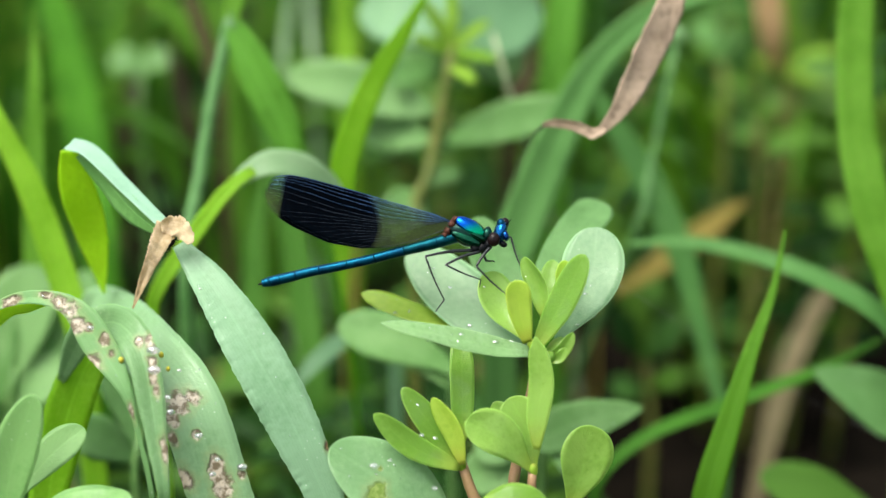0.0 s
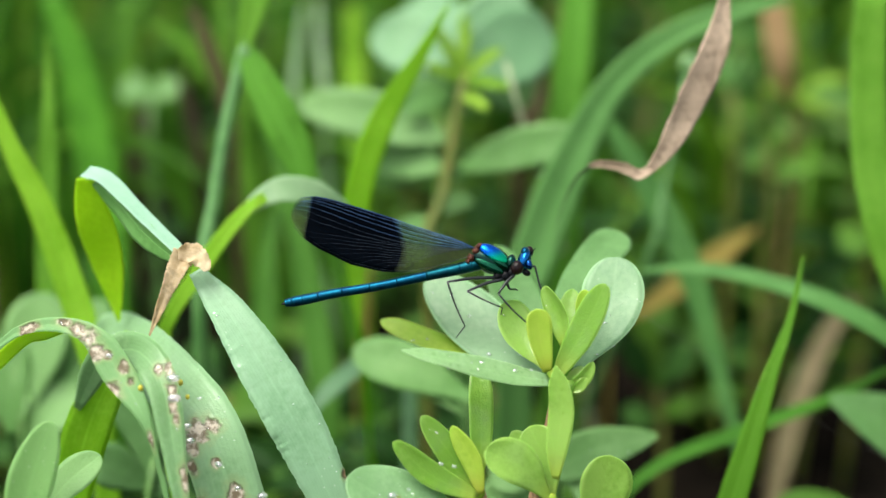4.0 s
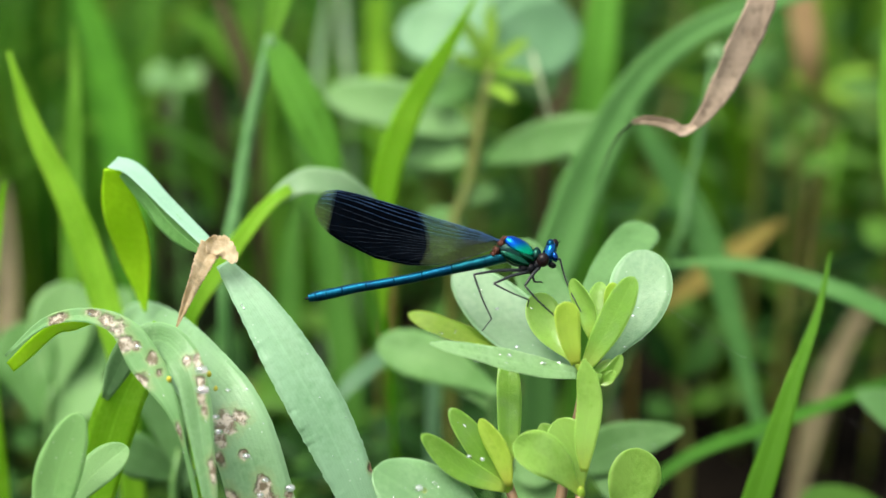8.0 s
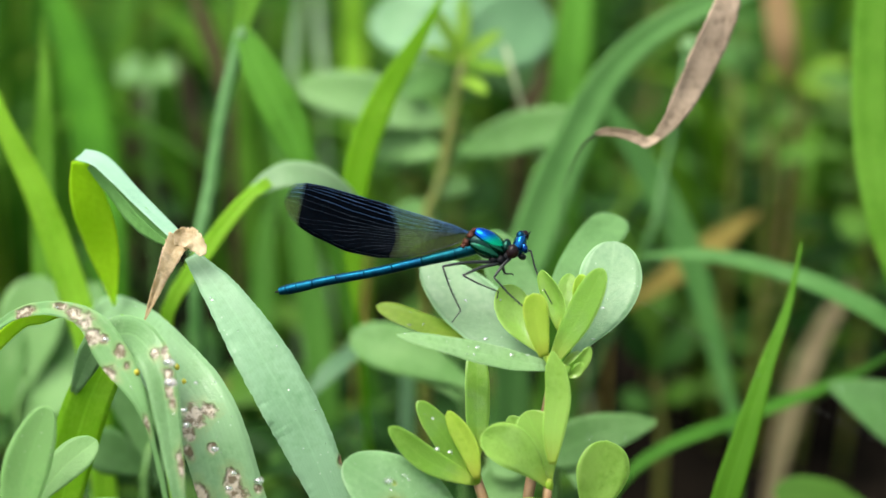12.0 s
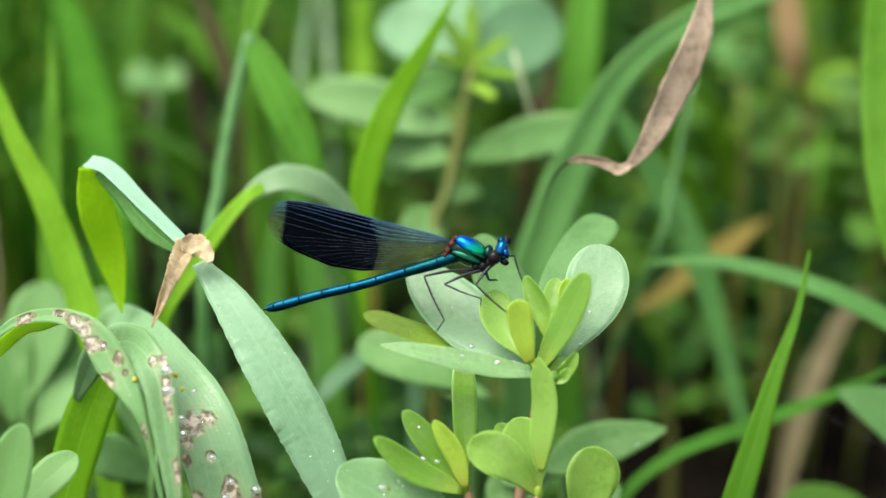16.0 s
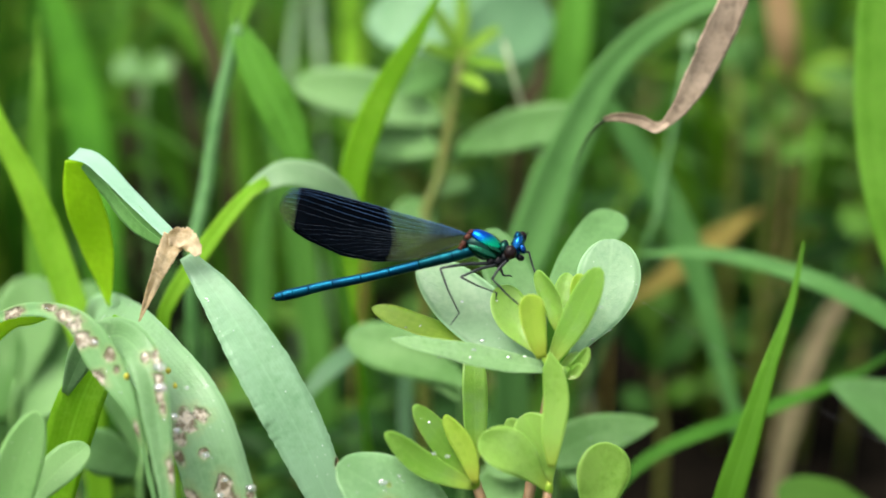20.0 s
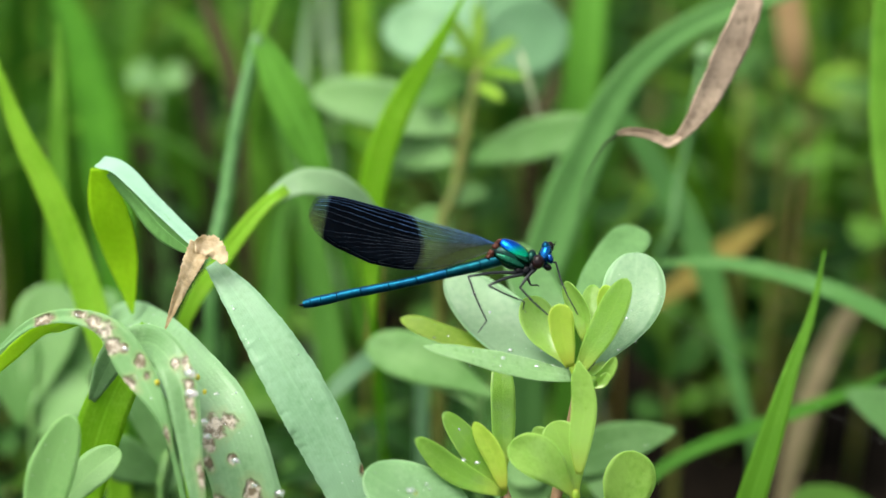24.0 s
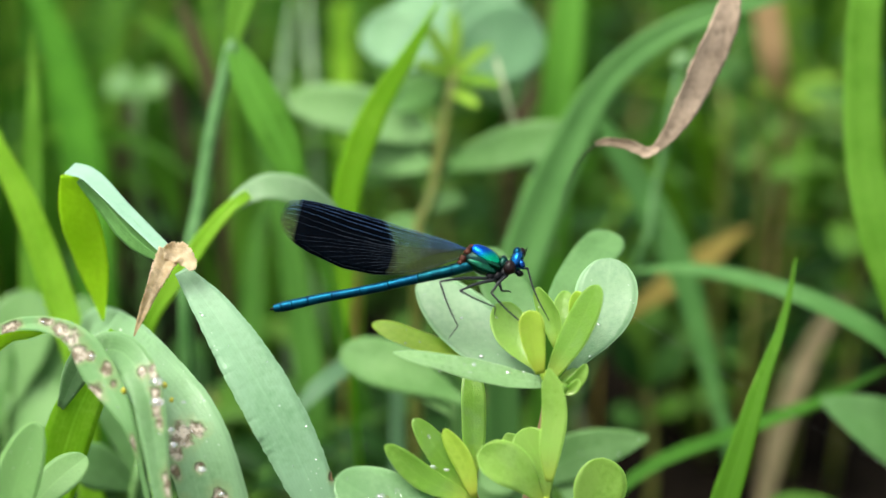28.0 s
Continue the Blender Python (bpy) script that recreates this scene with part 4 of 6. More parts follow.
blade(ARCHED, [down((-6.2, 28.63, 12.3)), (-6.2, 28.63, 12.3), (-5.41, 29.1, 13.57), (-4.57, 29.48, 14.63), (-4.04, 29.72, 14.98)], [0.29, 0.36, 0.39, 0.34, 0.24], GRASS_BRIGHT, (0.1, -0.75, 0.65))
blade(ARCHED, [(-4.7, 29.54, 14.49), (-4.16, 29.7, 14.93), (-3.62, 29.87, 15.11), (-2.92, 30.1, 14.86), (-2.34, 30.31, 14.24), (-1.98, 30.31, 13.38)], [0.17, 0.41, 0.63, 0.68, 0.56, 0.31, 0.07], GRASS_SKYPALE, (0.1, -0.75, 0.65), cup=0.1, fold=False, rooted=False, label="sky-pale bent over end")
single_blade("upright narrow grass blade", [(-9.85, 32.6, 11.56), (-9.85, 33.68, 14.51), (-9.85, 34.33, 16.3), (-9.91, 34.78, 17.52)], [0.5, 0.5, 0.45, 0.3, 0.05], GRASS_MID)
single_blade("bright grass blade leaning away", [(-7.9, 29.21, 10.99), (-8.58, 29.98, 13.1), (-9.21, 30.53, 14.62), (-9.9, 31, 15.91), (-10.52, 31.59, 17.55)], [0.57, 0.67, 0.65, 0.55, 0.37, 0.07], GRASS_BRIGHT)
single_blade("broad soft green grass blade", [(-10.07, 39.85, 8.08), (-10.52, 41.34, 12.17), (-11.16, 42.37, 15.01), (-12, 43.17, 17.21)], [0.9, 1.15, 1.25, 1.1, 0.6], GRASS_SOFT)
single_blade("green leaning grass blade in soft shade", [(-5.9, 41.5, 11.6), (-6.5, 42.2, 13.4), (-7.2, 42.6, 14.8), (-8.2, 43, 15.9), (-9.2, 43.2, 16.4)], [0.15, 0.3, 0.5, 0.5, 0.14], GRASS_MID)
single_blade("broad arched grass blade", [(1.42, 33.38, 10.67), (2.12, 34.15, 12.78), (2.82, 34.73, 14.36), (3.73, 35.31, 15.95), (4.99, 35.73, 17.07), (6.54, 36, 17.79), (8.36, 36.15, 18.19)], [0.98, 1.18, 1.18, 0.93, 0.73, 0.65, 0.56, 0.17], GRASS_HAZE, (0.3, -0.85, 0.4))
single_blade("green grass blade in the middle ground", [(3.04, 39.07, 11.67), (3.19, 40.06, 14.37), (3.43, 40.88, 16.63), (3.59, 41.43, 18.13)], [0.96, 1.06, 1.06, 0.8], GRASS_DEEP)
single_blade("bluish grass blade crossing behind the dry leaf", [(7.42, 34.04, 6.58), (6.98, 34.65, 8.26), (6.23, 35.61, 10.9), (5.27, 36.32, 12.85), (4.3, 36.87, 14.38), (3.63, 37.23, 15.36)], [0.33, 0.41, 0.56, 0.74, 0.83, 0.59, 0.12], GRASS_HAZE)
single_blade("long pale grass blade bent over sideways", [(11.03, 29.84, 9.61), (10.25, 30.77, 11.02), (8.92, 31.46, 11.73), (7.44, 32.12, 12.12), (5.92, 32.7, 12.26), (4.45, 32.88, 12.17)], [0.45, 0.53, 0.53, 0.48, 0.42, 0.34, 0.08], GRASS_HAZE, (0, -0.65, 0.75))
single_blade("broad upright bright grass blade", [(10.99, 30, 10.38), (10.35, 30.6, 12.07), (9.7, 31.2, 13.76), (9.4, 31.9, 15.42), (9.39, 32.6, 17.09), (9.51, 33.3, 18.78)], [0.97, 1, 0.97, 0.92, 0.87, 0.85, 0.77], GRASS_MID, cup=0.12)
single_blade("dry tan grass stalk", [(9.77, 40, 0.76), (10.29, 41, 2.93), (11.03, 42, 4.92), (11.84, 42.6, 6.51), (12.65, 43, 7.61)], [0.39, 0.54, 0.68, 0.72, 0.61, 0.36], STRAW_DULL)
single_blade("brown dry stalk behind green leaves", [(11.21, 46.94, 12.72), (10.44, 45.41, 14.37), (9.9, 45.26, 16.89)], [0.11, 0.7, 0.91, 0.81], STRAW_BROWN)
single_blade("yellowed withered grass blade lying low", [(4.61, 39.78, 7.76), (5.95, 40.1, 8.62), (7.46, 40.48, 9.65), (8.96, 40.86, 10.67)], [0.1, 0.4, 0.75, 0.67, 0.1], STRAW)
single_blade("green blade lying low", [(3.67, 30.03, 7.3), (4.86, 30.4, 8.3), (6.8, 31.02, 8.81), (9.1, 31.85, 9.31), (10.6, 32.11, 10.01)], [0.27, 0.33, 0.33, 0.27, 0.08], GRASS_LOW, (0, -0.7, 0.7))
single_blade("soft green grass blade behind the insect", [(-3.5, 36.12, 6.55), (-3.9, 37.19, 9.48), (-4.44, 38.09, 11.97), (-5.23, 38.89, 14.17)], [0.7, 0.85, 0.8, 0.5, 0.1], GRASS_SHADE)
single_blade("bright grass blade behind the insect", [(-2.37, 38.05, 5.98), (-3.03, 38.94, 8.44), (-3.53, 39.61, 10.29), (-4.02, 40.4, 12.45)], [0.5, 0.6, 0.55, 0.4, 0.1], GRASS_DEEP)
single_blade("soft green grass blade among herbs", [(-5.67, 37.02, 6.11), (-5.36, 38.01, 8.82), (-5.28, 38.66, 10.62), (-4.88, 39.32, 12.42)], [0.5, 0.7, 0.66, 0.45, 0.1], GRASS_SHADE)
single_blade("bright grass blade at the edge of the stand", [(-10.67, 28.53, 12.08), (-10.49, 29.11, 13.67), (-10.24, 29.65, 15.14)], [0.41, 0.41, 0.29, 0.05], GRASS_BRIGHT)
single_blade("dry straw stalk behind the grass", [(-14.99, 41.64, 4.27), (-14.89, 42.86, 7.64), (-15.03, 43.97, 10.67)], [0.54, 0.61, 0.54, 0.18], STRAW_DULL)
single_blade("green blade in the shade", [(-1.18, 32.8, 9.09), (-2.02, 33.04, 9.75), (-3.05, 31.88, 9.51), (-3.87, 31.5, 8.48)], [0.34, 0.45, 0.42, 0.08], GRASS_PALE)


def culm():
    p = [(-6.01, 31.5, 11.42), (-5.72, 32.36, 13.78), (-5.42, 33.05, 15.65), (-5.02, 33.66, 17.33), (-4.76, 34.23, 18.89)]
    b = down(p[0])
    g = thing("grass_culm", b, "jointed grass stem with one hanging blade", "grass")
    part("stem", tube([b] + p, [0.2, 0.19, 0.17, 0.15], 10, 26), STEM_CULM, g)
    part("joint", ball((-4.98, 33.65, 17.31), (0.19, 0.19, 0.24)), LEAF_OLD, g, "swollen pale joint")
    blade(g, [(-4.92, 33.58, 17.42), (-4.46, 33.17, 16.57), (-3.87, 32.77, 15.45), (-3.16, 32.37, 13.78)], [0.4, 0.8, 0.95, 0.88, 0.53, 0.08], GRASS_DEEP, rooted=False)
    blade(g, [(-4.97, 33.58, 17.42), (-4.73, 33.85, 18.43), (-4.53, 34.21, 19.42)], [0.3, 0.55, 0.75, 0.85], GRASS_MID, rooted=False)
    return g


culm()


def bud_stalk():
    p = [(4.97, 35.76, 11.32), (5.42, 36.37, 12.99), (5.86, 37.08, 14.94), (6.09, 37.49, 16.05)]
    b = down(p[0], (-3, 4))
    g = thing("bud_stalk", b, "thin green stalk with a small pale bud", "plant")
    part("stem", tube([b] + p, [0.12, 0.1, 0.09], 8, 20), STEM_CULM, g)
    part("bud", ball((6.12, 37.57, 16.26), (0.22, 0.22, 0.28), lumpy=0.08), LEAF_OLD, g, "small pale bud")


bud_stalk()


def bare_stalk():
    p = [(2.96, 38.91, 11.22), (2.15, 36.61, 13.69), (1.77, 35.77, 14.89), (1.47, 35.72, 15.92), (1.26, 36.39, 16.58)]
    b = down(p[0], (2, 1))
    g = thing("bare_stalk", b, "thin pale bare stalk between the leaves", "plant")
    part("stem", tube([b] + p, [0.08, 0.07, 0.065, 0.05], 8, 24), STALK_PALE, g)


bare_stalk()


def hanging_dry_leaf():
    b = (4.69, 29.64, 19.35)
    foot = down((10.36, 29.27, 13.89), (3, 4))
    g = thing("withered_grass", b, "withered grass stem with a hanging tan curled leaf", "grass")
    part("stem", tube([foot, (11.8, 31.6, 14.44), (10.36, 32, 21.38), (7.22, 31.11, 21.91), (5.16, 30.14, 20.42), (4.69, 29.64, 19.35)], [0.16, 0.13, 0.08, 0.05], 8, 30), STEM_GREEN, g)
    part("dry_leaf", ribbon([(4.86, 29.76, 19.68), (4.63, 29.36, 18.6), (4.11, 28.97, 17.52), (3.6, 28.63, 16.6), (3.22, 28.47, 16.16)], [0.22, 0.42, 0.6, 0.7, 0.7, 0.58, 0.38, 0.16], (0.3, -0.9, 0.2), 0.16, 0.03, 60, 10, 0.06, 0.05, 8), DRY, g, "tan dry leaf curled along its length")
    part("curled_tip", ribbon([(3.31, 28.5, 16.24), (3.05, 28.36, 16.16), (2.73, 28.41, 16.3), (2.33, 28.54, 16.35), (2.05, 28.62, 16.28)], [0.14, 0.24, 0.22, 0.2, 0.1], (0.1, -0.8, 0.6), 0.4, 0.03, 30, 6, 0.14, 0.1, 3, False, (0.2, -0.9, -0.3)), DRY, g, "twisted tip")
    part("thread", tube([(2.11, 28.62, 16.29), (1.85, 29.38, 15.75), (1.65, 30.57, 14.62), (1.6, 31.26, 13.6)], [0.028, 0.018, 0.006], 6, 12), THREAD, g, "dark thin curled end")
    return g


HANGING = hanging_dry_leaf()


SKYLIT_ABOVE = 16.5  # leaves above this height take a paler colour that stands for sky light


def far_herb():
    p = [(-0.71, 34.8, 11.66), (-0.42, 35.29, 13.01), (-0.06, 35.89, 14.64), (0.22, 36.48, 16.27)]
    b = down(p[0])
    g = thing("tall_fleshy_herb", b, "tall fleshy herb with oval bluish leaves and a yellow green crown", "plant")
    part("stem", tube([b] + p, [0.18, 0.16, 0.12], 10, 20), STEM_OLIVE, g)
    for foot, tip, wide in (((-0.21, 35.89, 14.64), (-4.04, 36.69, 15.41), 1.3),
                            ((-0.21, 37.02, 16.3), (-2.21, 38.81, 16.85), 1.61),
                            ((0.37, 36.43, 16.13), (2.49, 38, 17.12), 2.15),
                            ((0.08, 35.64, 13.96), (3.6, 35.13, 14.95), 1.05),
                            ((-0.35, 35.64, 13.96), (-2.14, 36.65, 13.83), 1.01),
                            ((-0.07, 36.73, 15.77), (-1.35, 35.74, 15.41), 0.88),
                            ((0.23, 37.57, 16.33), (1.75, 39.19, 17.85), 1.63),
                            ((-0.57, 35.24, 12.88), (0.5, 35.9, 13.0), 0.5),
                            ((-0.57, 35.19, 12.74), (-1.34, 34.33, 11.82), 1.15),
                            ((0.08, 38.56, 16.13), (-1.37, 41.08, 17.23), 2.03),
                            ((0.38, 38.46, 15.84), (2.31, 40.28, 14.97), 1.87),
                            ((-0.08, 38.4, 15.7), (-1.52, 40.37, 15.28), 1.72)):
        leaf(g, foot, tip, wide, LEAF_SKY if tip[2] > SKYLIT_ABOVE else LEAF_MID, (0.05, -0.93, 0.35), (0, 0, 0.15), OVAL, 0.15)
    for foot, tip in (((0.22, 36.43, 16.13), (-0.35, 36.38, 17.15)), ((0.22, 36.43, 16.13), (0.22, 36.88, 17.35)), ((0.22, 36.43, 16.13), (0.94, 36.24, 16.75)), ((0.22, 36.41, 16.06), (-0.56, 35.91, 16.46)), ((0.22, 36.41, 16.06), (1.07, 35.57, 16.1)), ((0.15, 36.28, 15.72), (0.65, 35.4, 15.64))):
        leaf(g, foot, tuple(v3(foot) + (v3(tip) - v3(foot)) * 1.3), 0.34, LEAF_CROWN, (0, -0.8, 0.6), (0, 0, 0.05), LANCE, 0.3)
    return g


far_herb()


def leafy_stem(label, foot, top, leaves, material, stalk=STEM_GREEN):
    """A short herb: a stem, and leaves given by root, tip and width."""
    b = down(foot)
    g = thing("leafy_herb", b, label, "plant")
    part("stem", tube([b, foot, top], [0.18, 0.14, 0.08], 8, 12), stalk, g)
    for root, tip, wide, *rest in leaves:
        leaf(g, root, tip, wide, material, (0.02, -0.7, 0.7), (0, 0, 0.12), rest[0] if rest else SPOON, 0.18, wet=5 if rest and root[1] < 35 else 0)
    return g


leafy_stem("herb with pale oblong leaves behind the insect", (0.22, 30.53, 9.26), (-0.05, 30.88, 10.25), (((0.6, 29.54, 10.19), (-2.36, 30.06, 11.28), 1.16), ((0.22, 29.43, 9.93), (-2.18, 29.95, 11.08), 0.37)), LEAF_MID)
leafy_stem("herb with a blunt oblong leaf in shade", (2.21, 28.47, 8.87), (2.28, 28.73, 9.58), (((1.76, 28.2, 9.13), (4.38, 28.6, 9.89), 1.04, POINTED), ((2.21, 28.52, 8.99), (3.24, 27.38, 8.78), 0.75), ((2.12, 28.96, 8.76), (0.72, 28.47, 8.87), 1), ((2.12, 28.92, 8.64), (0.59, 28.21, 8.17), 1.12)), LEAF_MID)
leafy_stem("herb with pale leaves among grass", (10.83, 30.29, 7.92), (10.83, 30.74, 9.17), (((11.35, 30.4, 8.31), (8.73, 31, 9.69), 1.49, POINTED), ((11.34, 30.4, 8.46), (10.76, 31, 10.5), 1.12)), LEAF_BACK_SHADE)
leafy_stem("low herb with rounded leaves", (11.15, 30.43, 5.4), (10.6, 30.52, 5.65), (((11.15, 30.52, 5.65), (7.66, 30.97, 6.91), 1.23),), LEAF_SHADED_FILL)
leafy_stem("herb with oblong leaves behind the grass", (-10.34, 31.13, 8.35), (-10.21, 31.6, 9.63), (((-10.34, 31.32, 8.86), (-9.8, 32.4, 11.81), 1.62), ((-9.79, 31.23, 8.61), (-8.56, 32.77, 11.5), 1.09), ((-10.61, 31.22, 8.61), (-11.01, 32.06, 10.89), 1.49), ((-10.34, 31.13, 8.35), (-8.99, 31.6, 9.63), 1.22)), LEAF_MID)
leafy_stem("herb with long leaves under the blades", (-6.79, 28.27, 8.12), (-6.66, 28.7, 9.3), (((-6.79, 28.53, 8.82), (-7.11, 29.56, 11.65), 1.5), ((-6.66, 28.45, 8.59), (-8.01, 27.74, 9.79), 1.01), ((-6.66, 28.4, 8.47), (-5.76, 29.45, 9.77), 1.12)), LEAF_BACK_SHADE)
leafy_stem("shaded herb with yellow green crown", (12.45, 47.63, 8.77), (12.25, 48.76, 11.88), (((12.25, 48.76, 11.88), (13.32, 49.3, 13.35), 0.86), ((12.25, 48.76, 11.88), (13.63, 48.02, 12.75), 0.86), ((12.25, 48.8, 11.97), (14.49, 48.12, 13.02), 0.9), ((12.25, 48.7, 11.7), (13.44, 47.69, 11.85), 0.86), ((12.25, 48.8, 11.97), (11.72, 48.34, 13.65), 0.78), ((12.25, 48.73, 11.79), (10.77, 47.91, 12.48), 0.86), ((12.25, 48.76, 11.88), (12.05, 47.13, 13.25), 0.78), ((12.25, 48.66, 11.61), (11.34, 47.59, 11.59), 0.86)), LEAF_YELLOW_SHADE, STEM_OLIVE)
leafy_stem("small pale herb among grass", (-9.62, 44.6, 12.36), (-9.62, 45.03, 13.54), (((-9.44, 45.03, 13.53), (-10.6, 45.18, 13.96), 1.08), ((-9.62, 45.03, 13.54), (-8.72, 45.22, 14.04), 0.9)), LEAF_MID)
single_blade("blurred yellow green grass blade far behind", [(-3.35, 49, 11.41), (-3.46, 50, 13.19), (-3.59, 51, 15.59)], [0.59, 0.79, 0.75, 0.44], GRASS_BRIGHT)
single_blade("blurred yellow green grass blade far behind", [(-11.57, 49, 12.01), (-11.47, 50, 13.79), (-11.28, 51, 15.78)], [0.67, 0.91, 0.87, 0.48], GRASS_MID)
single_blade("pale narrow grass blade far behind", [(-5.01, 44, 13.78), (-4.92, 44.6, 15.07), (-4.69, 45, 16.58)], [0.18, 0.28, 0.25, 0.14], GRASS_SKYPALE)
single_blade("pale narrow grass blade far behind", [(-4.11, 45, 13.91), (-4.27, 45.6, 15.05), (-4.31, 46, 16.59)], [0.18, 0.29, 0.29, 0.14], GRASS_SKYPALE)
leafy_stem("pale herb in soft shade", (9.32, 46.5, 11.87), (9.17, 47, 13.46), (((9.21, 47, 13.46), (8.25, 47.5, 14.68), 1.05), ((9.21, 47, 13.43), (9.62, 46.5, 14.73), 0.73),), LEAF_MID, STEM_OLIVE)
leafy_stem("yellow green herb in soft shade", (11.37, 46, 11.62), (11.21, 46.5, 13.2), (((11.2, 46.5, 13.24), (12.8, 46, 14.1), 0.62, POINTED), ((11.2, 46.5, 13.24), (9.92, 46, 13.73), 0.55, POINTED), ((11.19, 46.4, 13.13), (12.05, 45.5, 13.07), 0.54, POINTED),), LEAF_CROWN, STEM_OLIVE)
leafy_stem("green herb in soft shade", (10.24, 45, 10.38), (10.14, 45.5, 11.94), (((10.14, 45.5, 11.94), (9.06, 45, 13), 0.79), ((10.14, 45.5, 11.9), (10.8, 45, 12.63), 0.72), ((10.16, 45.3, 11.62), (9.25, 44.5, 11.47), 0.72),), LEAF_YELLOW_SHADE, STEM_OLIVE)
# dark blades set where shaded gaps show; the shade is in their colour
single_blade("dark blade put in for a shaded gap in the undergrowth", [(-6.48, 41, 13.47), (-6.8, 41.5, 14.86), (-7.33, 42, 16.26), (-7.72, 42.4, 17.01)], [0.33, 0.46, 0.49, 0.2], GAP_SHADE)
single_blade("dark blade put in for a shaded gap in the undergrowth", [(-8.02, 44, 11.78), (-8.31, 44.5, 13.3), (-8.64, 45, 14.63)], [0.39, 0.5, 0.46, 0.11], GAP_SHADE)
single_blade("dark blade put in for a shaded gap in the undergrowth", [(-10.52, 46, 10.84), (-10.42, 46.5, 12.05), (-10.23, 47, 13.08)], [0.48, 0.63, 0.52, 0.11], GAP_SHADE)
single_blade("thin yellowed grass stalk behind the insect", [(-2.81, 38, 6.72), (-2.68, 38.4, 7.96), (-2.54, 38.8, 9.37), (-2.44, 39, 10.33)], [0.13, 0.18, 0.16, 0.06], STRAW)
single_blade("dark blade put in for a shaded gap in the undergrowth", [(2.06, 43, 12.96), (2.5, 43.5, 13.9), (2.68, 44, 14.84)], [0.52, 0.69, 0.62, 0.14], GAP_SHADE)
leafy_stem("dark green herb in deep shade", (6.39, 40, 3.53), (6.18, 40.5, 5.59), (((6.18, 40.5, 5.59), (4.95, 40, 7.3), 0.98), ((6.18, 40.5, 5.59), (7.13, 40, 7.08), 0.95), ((6.17, 40.4, 5.55), (5.72, 41, 7.91), 0.86), ((6.26, 40.2, 4.59), (5.02, 39.5, 5.12), 0.85), ((6.25, 40.2, 4.78), (7.24, 39.5, 5.53), 0.78)), LEAF_SHADED_FILL, STEM_OLIVE)


# ---- the insect ----
def here(u, v, y=0.0):
    """A place on the insect, set to fit the camera's view: forward and up in units of about a tenth of a millimetre,
    and y towards its far flank.
    """
    return v3((u * 0.01053, y, v * 0.01053))


def loft(plan, tall, wide, n=16, nl=14):
    """A body lofted along an outline fitted to the camera's view (forward, up), with half heights and half widths in
    the same units.
    """
    line = glide([here(*p) for p in plan], nl + 1)
    s = np.linspace(0, 1, nl + 1)
    th = np.interp(s, np.linspace(0, 1, len(tall)), tall) * 0.01053
    wd = np.interp(s, np.linspace(0, 1, len(wide)), wide) * 0.01053
    tang = np.gradient(line, axis=0)
    verts, faces, uv = [], [], []
    for i in range(nl + 1):
        t = unit(tang[i])
        up = v3((-t[2], 0, t[0]))
        for j in range(n):
            w = 6.28318 * j / n
            verts.append(line[i] + up * th[i] * math.sin(w) + v3((0, 1, 0)) * wd[i] * math.cos(w))
            uv.append((j / n, s[i]))
    for i in range(nl):
        for j in range(n):
            faces.append((i * n + j, i * n + (j + 1) % n, (i + 1) * n + (j + 1) % n, (i + 1) * n + j))
    faces.append(tuple(reversed(range(n))))
    faces.append(tuple(nl * n + j for j in range(n)))
    return np.array(verts), faces, uv


UPPER = ((0, 6), (0.1, 13), (0.3, 19.5), (0.39, 21.5), (0.43, 24), (0.62, 29.5), (0.8, 34), (0.9, 33.5), (0.96, 28), (0.985, 20), (1, 2))
LOWER = ((0, -6), (0.1, -25), (0.2, -43), (0.3, -57), (0.45, -67), (0.63, -66), (0.83, -48), (0.93, -33), (0.98, -18), (1, -4))
SPAN = 332


def wing_place(s, f):
    """A place on the wing: s from root to tip, f from the hind edge to the front edge."""
    up = np.interp(s, [a for a, b in UPPER], [b for a, b in UPPER])
    lo = np.interp(s, [a for a, b in LOWER], [b for a, b in LOWER])
    v = lo + (up - lo) * f
    return v3((-SPAN * s * 0.01053, 0.004 * math.sin(f * 40) * min(1, s * 6), v * 0.01053))


